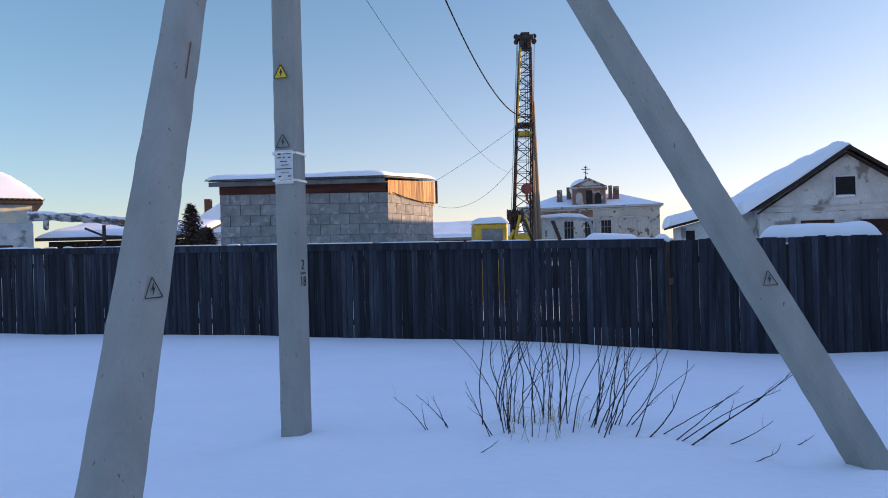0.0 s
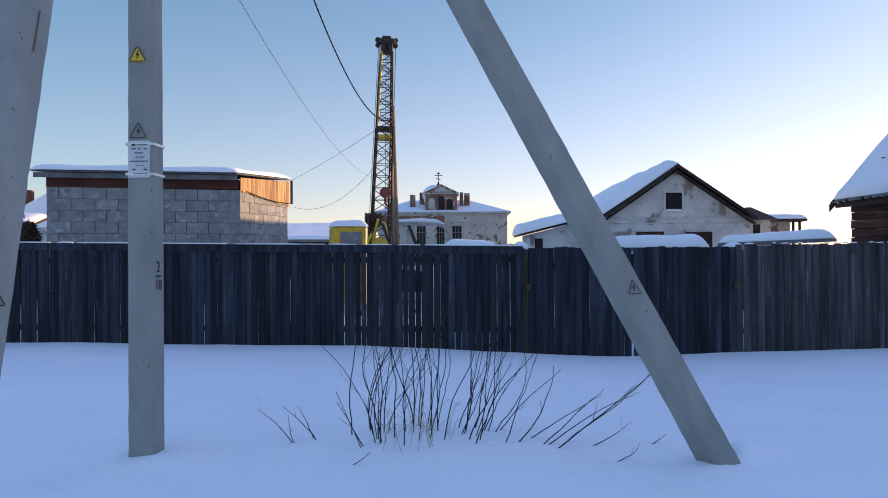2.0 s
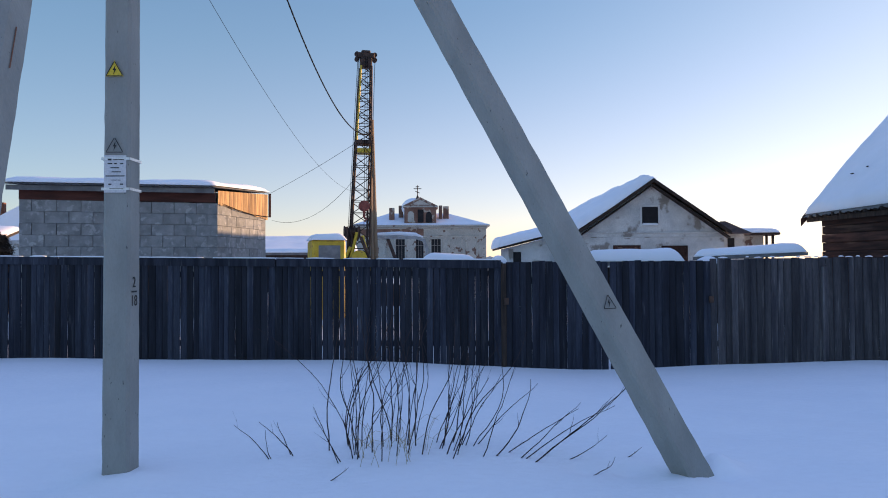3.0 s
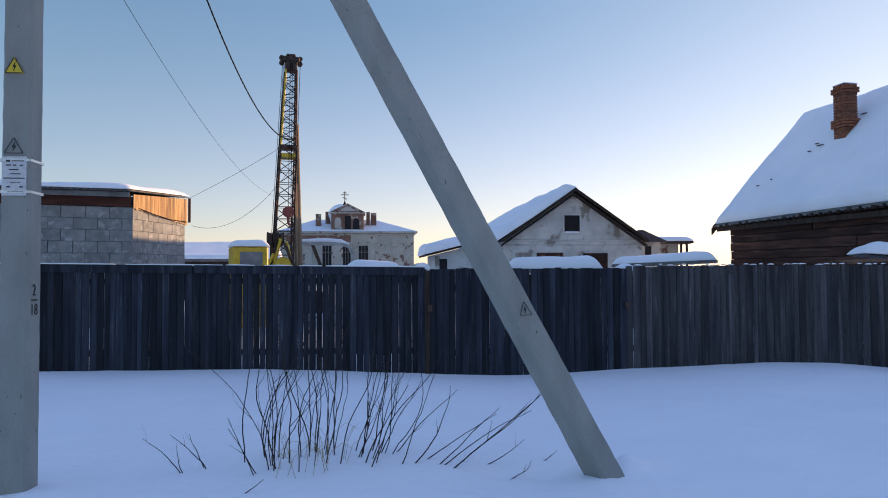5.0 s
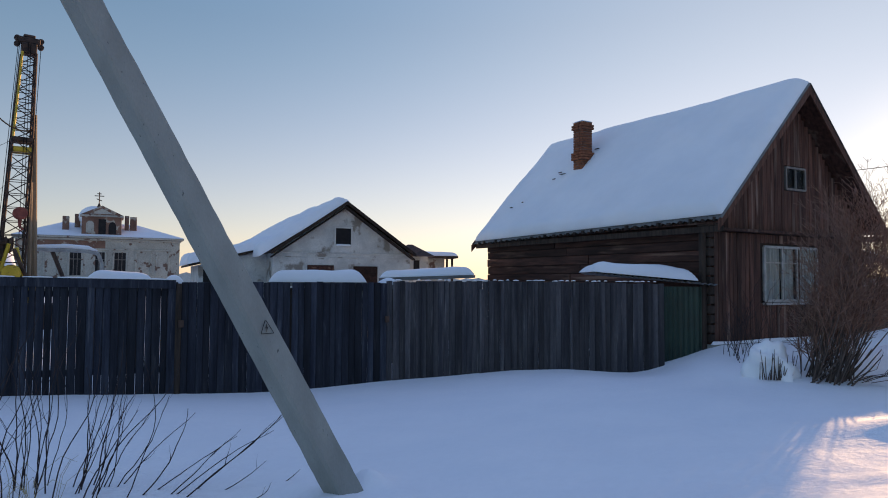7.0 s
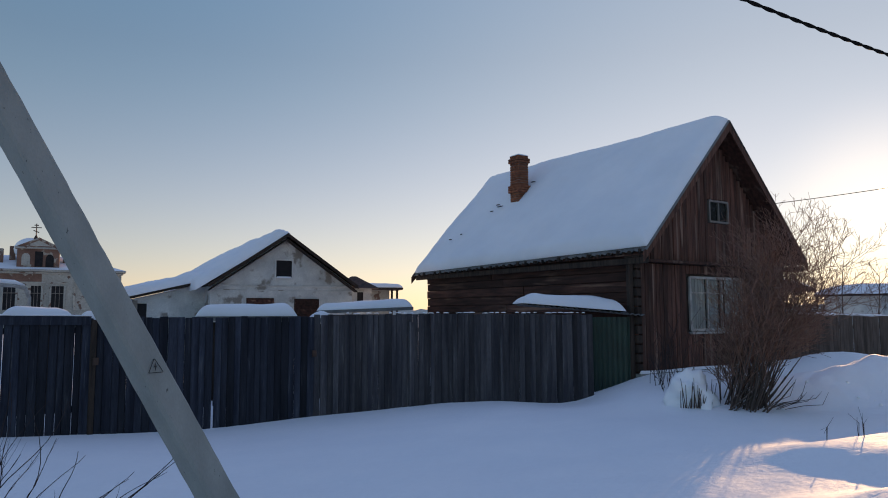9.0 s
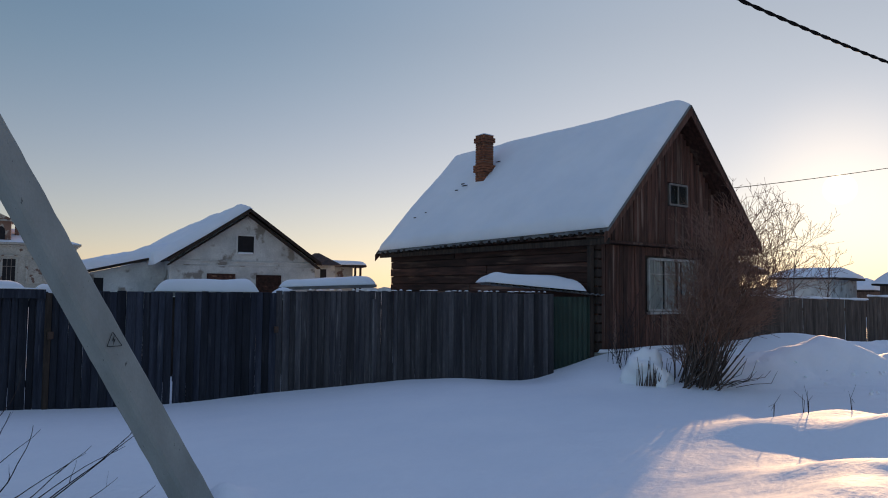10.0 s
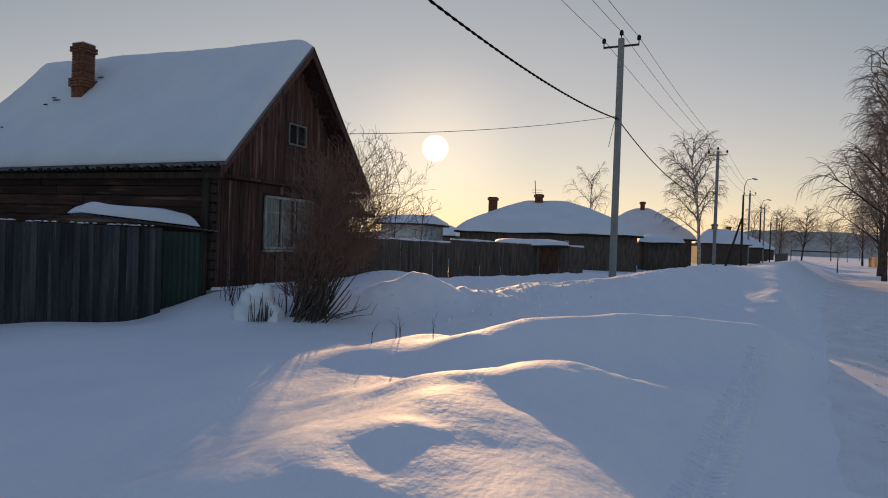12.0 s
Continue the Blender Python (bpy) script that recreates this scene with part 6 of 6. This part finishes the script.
# old wooden poles standing beside the line
for x, y, h in ((74.4, -13.5, 7.2), (101.0, -20.5, 7.0), (137.0, -29.5, 7.0)):
    op = thing("lamp_post", x, y, 0, 0, "old dark wooden street lamp post with a curved arm", "lamp post", "old lamp posts along the street")
    part("shaft", tube(bmesh.new(), [(0, 0, -0.4), (0, 0, h)], [0.13, 0.09], 8), DARK_WOOD, op)
    part("arm", tube(bmesh.new(), [(0, 0, h - 0.2), (0.02, -0.08, h + 0.9), (0.05, -0.3, h + 1.5), (0.1, -0.8, h + 1.65)], 0.035, 5), RUST, op)
    part("lamp_head", tube(bmesh.new(), [(0.1, -0.75, h + 1.66), (0.13, -1.05, h + 1.6), (0.15, -1.3, h + 1.55)], [0.05, 0.10, 0.05], 8), STEEL, op)
    if x < 80:
        part("brace", tube(bmesh.new(), [(0.1, 1.5, -0.3), (0, 0.05, 4.9)], [0.12, 0.09], 7), DARK_WOOD, op)

# ---- houses and fences down the street ----
f2 = thing("plank_fence", 19.2, 7.2, 0, 0, "dark brown board fence along the neighbouring plot", "fence", kind="structure")
rf = random.Random(30)
PA, PB, PC2 = Vector((19.2, 7.2)), Vector((24.8, 5.15)), Vector((30.6, 0.6))
for a, b in ((PA, PB), (PB, PC2)):
    run_of_boards(f2, PA, a, b, 1.62, 1.5, -0.3, FAR_WOOD, 0.14, 0.003, rf, tight=0.95)
    part("rail", rail(a - PA, b - PA, 1.2, 1.15, 0.09, 0.05, -0.08), BROWN_WOOD, f2)
c3 = bmesh.new()
for a, b, za, zb in ((PA, PB, 1.62, 1.5), (PB, PC2, 1.62, 1.5)):
    n = int((b - a).length / 0.3)
    line = [(a.lerp(b, k / n) - PA).to_3d() + Vector((0, 0, za + (zb - za) * k / n + 0.01)) for k in range(n + 1)]
    tube(c3, line, [rf.uniform(0.012, 0.05) for k in line], 7)
part("snow_ridge", c3, SNOW_ROOF, f2, "thin snow along the boards", True)
part("gate_post", boxed(PC2.x - PA.x - 0.7, PC2.x - PA.x - 0.5, PC2.y - PA.y + 0.6, PC2.y - PA.y + 0.8, -0.3, 1.75, 0.02), WHITE_PAINT, f2)


def hip_house(x, y, rz, lx, ly, eave, ridge_z, ridge_len, snow, seed, wall, label, chimneys=()):
    t = thing("low_house", x, y, 0, rz, label, "house", "houses along the street")
    part("wall", boxed(-lx / 2 + 0.4, lx / 2 - 0.4, -ly / 2 + 0.4, ly / 2 - 0.4, -0.3, eave), wall, t)
    bm = bmesh.new()
    n, m = 44, 36
    vs = []
    for i in range(n + 1):
        row = []
        for j in range(m + 1):
            u, v = -1 + 2 * i / n, -1 + 2 * j / m
            px, py = u * lx / 2, v * ly / 2
            du = (lx / 2 - abs(px)) / ((lx - ridge_len) / 2)
            dv = (ly / 2 - abs(py)) / (ly / 2)
            k = min(1, du, dv)
            k = k - 0.10 * k ** 6
            z = eave + 0.1 + (ridge_z - eave) * k + snow * (1 - (1 - min(1, min(du, dv) * 5)) ** 2) + 0.08 * noise.noise(Vector((px * 0.6, py * 0.6, seed)))
            row.append(bm.verts.new((px, py, z)))
        vs.append(row)
    for i in range(n):
        for j in range(m):
            bm.faces.new((vs[i][j], vs[i + 1][j], vs[i + 1][j + 1], vs[i][j + 1]))
    part("roof_snow", bm, SNOW_ROOF, t, "thick snow on the hipped roof", True)
    part("eave_board", boxed(-lx / 2 + 0.02, lx / 2 - 0.02, -ly / 2 + 0.02, ly / 2 - 0.02, eave - 0.02, eave + 0.09, 0.02), DARK_WOOD, t)
    for cx, cy, cz, w in chimneys:
        ch = part("chimney", boxed(cx - w, cx + w, cy - w, cy + w, ridge_z - 1.2, cz, 0.02), BRICK, t)
        part("chimney_head", boxed(cx - w - 0.08, cx + w + 0.08, cy - w - 0.08, cy + w + 0.08, cz - 0.22, cz - 0.05, 0.02), BRICK, ch)
    return t


hip_house(50.0, 3.9, 96, 12.4, 8.5, 2.2, 4.45, 2.6, 0.35, 1, FAR_WOOD, "low timber house with thick snow on its hipped roof", ((0.6, 0.3, 5.1, 0.28), (3.8, 1.2, 4.75, 0.3)))
ant = thing("antenna_mast", 52.3, 4.9, 4.2, 0, "thin television antenna mast above the roof", "antenna")
part("mast", tube(bmesh.new(), [(0, 0, -0.6), (-0.1, 0.15, 2.1)], 0.03, 5), RUST, ant)
for z in (1.4, 1.2):
    part("element", tube(bmesh.new(), [(0, 0.35, z), (0, -0.4, z)], 0.02, 4), RUST, ant)
hip_house(66.0, -3.4, 90, 8.8, 8.0, 2.3, 5.0, 1.0, 0.35, 2, FAR_WOOD, "small timber house with a pointed snowy roof", ((0.0, 0.3, 5.75, 0.2),))
hip_house(86.0, -13.0, 90, 6.0, 8.0, 2.2, 3.8, 2.0, 0.3, 3, FAR_WOOD, "low house with a snowy roof far down the street", ((0.5, 0.2, 4.6, 0.3),))
hip_house(44.5, 12.2, 90, 3.6, 6.0, 2.5, 3.1, 2.4, 0.10, 4, PLASTER, "pale house behind the fence with a snowy roof", ())
hip_house(62.0, 14.3, 90, 3.4, 5.0, 1.9, 2.7, 1.2, 0.25, 5, FAR_WOOD, "small snowy roofed shed in a far garden", ())
hip_house(29.0, -0.9 + 3.6, 100, 3.0, 2.0, 1.45, 1.55, 1.5, 0.12, 6, BROWN_WOOD, "low woodshed with snow behind the fence", ())
hip_house(53.5, -4.0, 95, 3.2, 4.0, 1.9, 2.3, 1.0, 0.25, 7, FAR_WOOD, "dark porch with snow beside the timber house", ())
ann = thing("side_annex", 19.0, 7.0, 0, -8.6, "dark board annex behind the timber house", "outbuilding")
part("wall", boxed(-0.2, 3.2, 1.9, 5, -0.3, 2.3), BROWN_WOOD, ann)
bm = bmesh.new()
prism(bm, [(-0.4, 1.6, 3.0), (5.0, 1.6, 2.3), (5.0, 1.6, 2.4), (-0.4, 1.6, 3.1)], (0, 4.2, 0))
part("roof_deck", bm, DARK_WOOD, ann)
part("roof_snow", snow_slab([(-0.4, 1.62, 3.105), (5.0, 1.62, 2.405), (5.0, 5.7, 2.405), (-0.4, 5.7, 3.105)], 0.12, 20, 16, 6, 0.3), SNOW_ROOF, ann, smooth=True)
ps = Vector((ROAD_D.y, -ROAD_D.x))
bar = thing("pipe_gate", 68.2, -18.4, 0, 0, "steel pipe arch spanning the street far off", "pipe arch")
part("frame", tube(bmesh.new(), [(0.4, 1.7, -0.3), (0.4, 1.7, 1.75), (-0.5, -1.9, 1.75), (-0.5, -1.9, -0.3)], 0.06, 6), RUST, bar)
for k in range(9):
    x = 44 + k * 7
    p = ROAD_O + ROAD_D * (x - 5) + ps * (6.3 + (k % 3) * 0.3)
    fp = thing("roadside_post", p.x, p.y, 0, 0, "wooden post along the far side of the street", "post", "posts along the street")
    part("shaft", tube(bmesh.new(), [(0, 0, -0.3), (0, 0, 1.9 + (k % 2) * 0.4)], [0.07, 0.05], 6), DARK_WOOD, fp)
for k, s in ((0, 52), (1, 66), (2, 84)):
    p = ROAD_O + ROAD_D * s + ps * 8.5
    hip_house(p.x, p.y, -14, 6, 5, 1.5, 2.3, 2, 0.25, 8 + k, FAR_WOOD, "low snowy shed across the street")
for k in range(16):
    sd = -1 if k % 2 else 1
    s0 = 110 + k * 14
    p = ROAD_O + ROAD_D * s0 + ps * (-7.0 - (k % 5) * 3.0 if sd < 0 else 9.0 + (k % 4) * 4.0)
    tree("birch", p.x, p.y, -0.5, 5.0 + (k * 37 % 40) / 10, 0.09, 60 + k, SMALL, BARK, BIRCH_TWIG, "distant bare tree along the street")
# the packed street itself, rutted along its length
rv, nrow = [], 0
for i in range(260):
    l = -12 + 22 * (i / 60) if i < 60 else 10 + (i - 60) * 0.12 if i < 160 else 22 + 0.4 * (1.045 ** (i - 160) - 1) / 0.045
    for j in range(37):
        w = street_edge(l) - 6.5 * j / 36
        p = ROAD_O + ROAD_D * l - ps * w
        rut = -0.02 * (math.exp(-((w - 0.6) / 0.22) ** 2) + math.exp(-((w + 1.0) / 0.22) ** 2) + math.exp(-((w + 2.4) / 0.25) ** 2))
        rv.append((p.x, p.y, -0.195 + rut + 0.012 * noise.noise(Vector((p.x * 2.5, p.y * 2.5, 1))) + 0.008 * noise.noise(Vector((p.x * 7, p.y * 7, 3))) - (0.05 if j in (0, 36) else 0) - min(2.0, max(0, math.hypot(p.x - 6, p.y - 4) - 90) * 0.01)))
    nrow += 1
rfc = [(i * 37 + j, (i + 1) * 37 + j, (i + 1) * 37 + j + 1, i * 37 + j + 1) for i in range(nrow - 1) for j in range(36)]
rme = bpy.data.meshes.new("road")
rme.from_pydata(rv, [], rfc)
rme.polygons.foreach_set("use_smooth", [True] * len(rfc))
rme.materials.append(ROAD_SNOW)
tagged(new("road", rme), "street of packed dirty snow with shallow wheel ruts", "road", kind="structure")
for sd, off, s0, n, g in ((1, 7.4, 26, 16, "fence panels across the street"), (-1, 5.2, 92, 12, "fence panels along the plots")):
    fx = thing("roadside_fence", 0, 0, 0, 0, "dark weathered board fence along the street", "fence", g, kind="structure")
    for k in range(n):
        a = ROAD_O + ROAD_D * (s0 + k * 6.2) + ps * (sd * off)
        b = a + ROAD_D * 6.0
        run_of_boards(fx, Vector((0, 0)), a, b, 1.35, 1.4, -0.6, FAR_WOOD, 0.5, 0.02, rf)
for k, (s0, off) in enumerate(((98, -11), (118, -12), (142, -12), (170, -12))):
    p = ROAD_O + ROAD_D * s0 + ps * off
    hip_house(p.x, p.y, 90, 7, 8, 2.0, 4.2, 2.0, 0.3, 20 + k, FAR_WOOD, "low house with a snowy roof far down the street", ((0.5, 0.2, 4.9, 0.3),))
# wooded rise at the end of the street and round the horizon, haze in its colour
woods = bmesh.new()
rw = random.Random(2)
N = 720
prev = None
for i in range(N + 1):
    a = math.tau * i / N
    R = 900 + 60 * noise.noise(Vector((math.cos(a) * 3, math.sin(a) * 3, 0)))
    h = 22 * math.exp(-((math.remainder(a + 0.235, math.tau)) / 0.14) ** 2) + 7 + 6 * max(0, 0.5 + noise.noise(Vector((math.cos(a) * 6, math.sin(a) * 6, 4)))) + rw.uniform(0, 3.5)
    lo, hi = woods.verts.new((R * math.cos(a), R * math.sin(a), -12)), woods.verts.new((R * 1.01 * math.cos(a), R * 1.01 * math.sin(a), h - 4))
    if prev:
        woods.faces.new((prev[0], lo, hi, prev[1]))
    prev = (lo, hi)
tagged(part("backdrop", woods, WOODS), "line of far woods on the horizon, pale with painted haze", "woods", kind="structure")


# ---- small marks in the snow ----
rt = random.Random(41)
lugs = bmesh.new()
for k in range(64):
    c = Vector((4.6, -0.85)) + ROAD_D * (k * 0.105)
    for side in (-1, 1):
        p = c + ps * (side * 0.09)
        z = ground(p.x, p.y)
        ang = math.degrees(math.atan2(ROAD_D.y, ROAD_D.x)) + side * 28
        m = pose(p.x, p.y, z - 0.004 + rt.uniform(-0.006, 0.002), rt.uniform(-6, 6), rt.uniform(-6, 6), ang)
        box(lugs, -0.026, 0.026, -0.085, 0.085, -0.02, 0.024, 0.010, m)
tagged(part("tyre_track", lugs, SNOW, smooth=True), "tractor tyre tread pressed into the snow", "tyre track", kind="stuff")
clods = bmesh.new()
for k in range(420):
    f = rt.random()
    if f < 0.75:
        b = rt.random()
        x, y = 13.5 + 14 * b + rt.gauss(0, 0.5), 2.6 - 6.0 * b + rt.gauss(0, 0.7)
    else:
        q = ROAD_O + ROAD_D * rt.uniform(2, 30) + ps * rt.uniform(-2.0, 0.2)
        x, y = q.x, q.y
    r = rt.uniform(0.012, 0.05) * (1.6 if rt.random() < 0.06 else 1)
    bmesh.ops.create_icosphere(clods, subdivisions=1, radius=r, matrix=pose(x, y, ground(x, y) + r * 0.2, rt.uniform(0, 90), rt.uniform(0, 90)) @ Matrix.Diagonal((1, rt.uniform(0.6, 1), rt.uniform(0.5, 0.9), 1)))
tagged(part("snow_clods", clods, SNOW), "small lumps of shovelled snow on the bank", "snow clods", kind="stuff")
# bare patches where the chimney melts the roof snow
for x, y, w in ((1.52, 6.75, 0.16), (1.60, 6.95, 0.10), (1.40, 7.0, 0.09), (0.62, 8.1, 0.08), (0.75, 7.7, 0.05), (2.2, 6.0, 0.12)):
    zz = eave_z(0) + 0.085 + (RZ - eave_z(0)) * x / HW + 0.17 * 1.414
    bm = bmesh.new()
    bmesh.ops.create_icosphere(bm, subdivisions=2, radius=1.0, matrix=Matrix.Translation((x, y, zz)) @ Matrix.Rotation(radians(-46), 4, "Y") @ Matrix.Diagonal((0.016, w, 0.018, 1)))
    part("bare_patch", bm, DARK_WOOD, house, "dark bare patch in the roof snow")
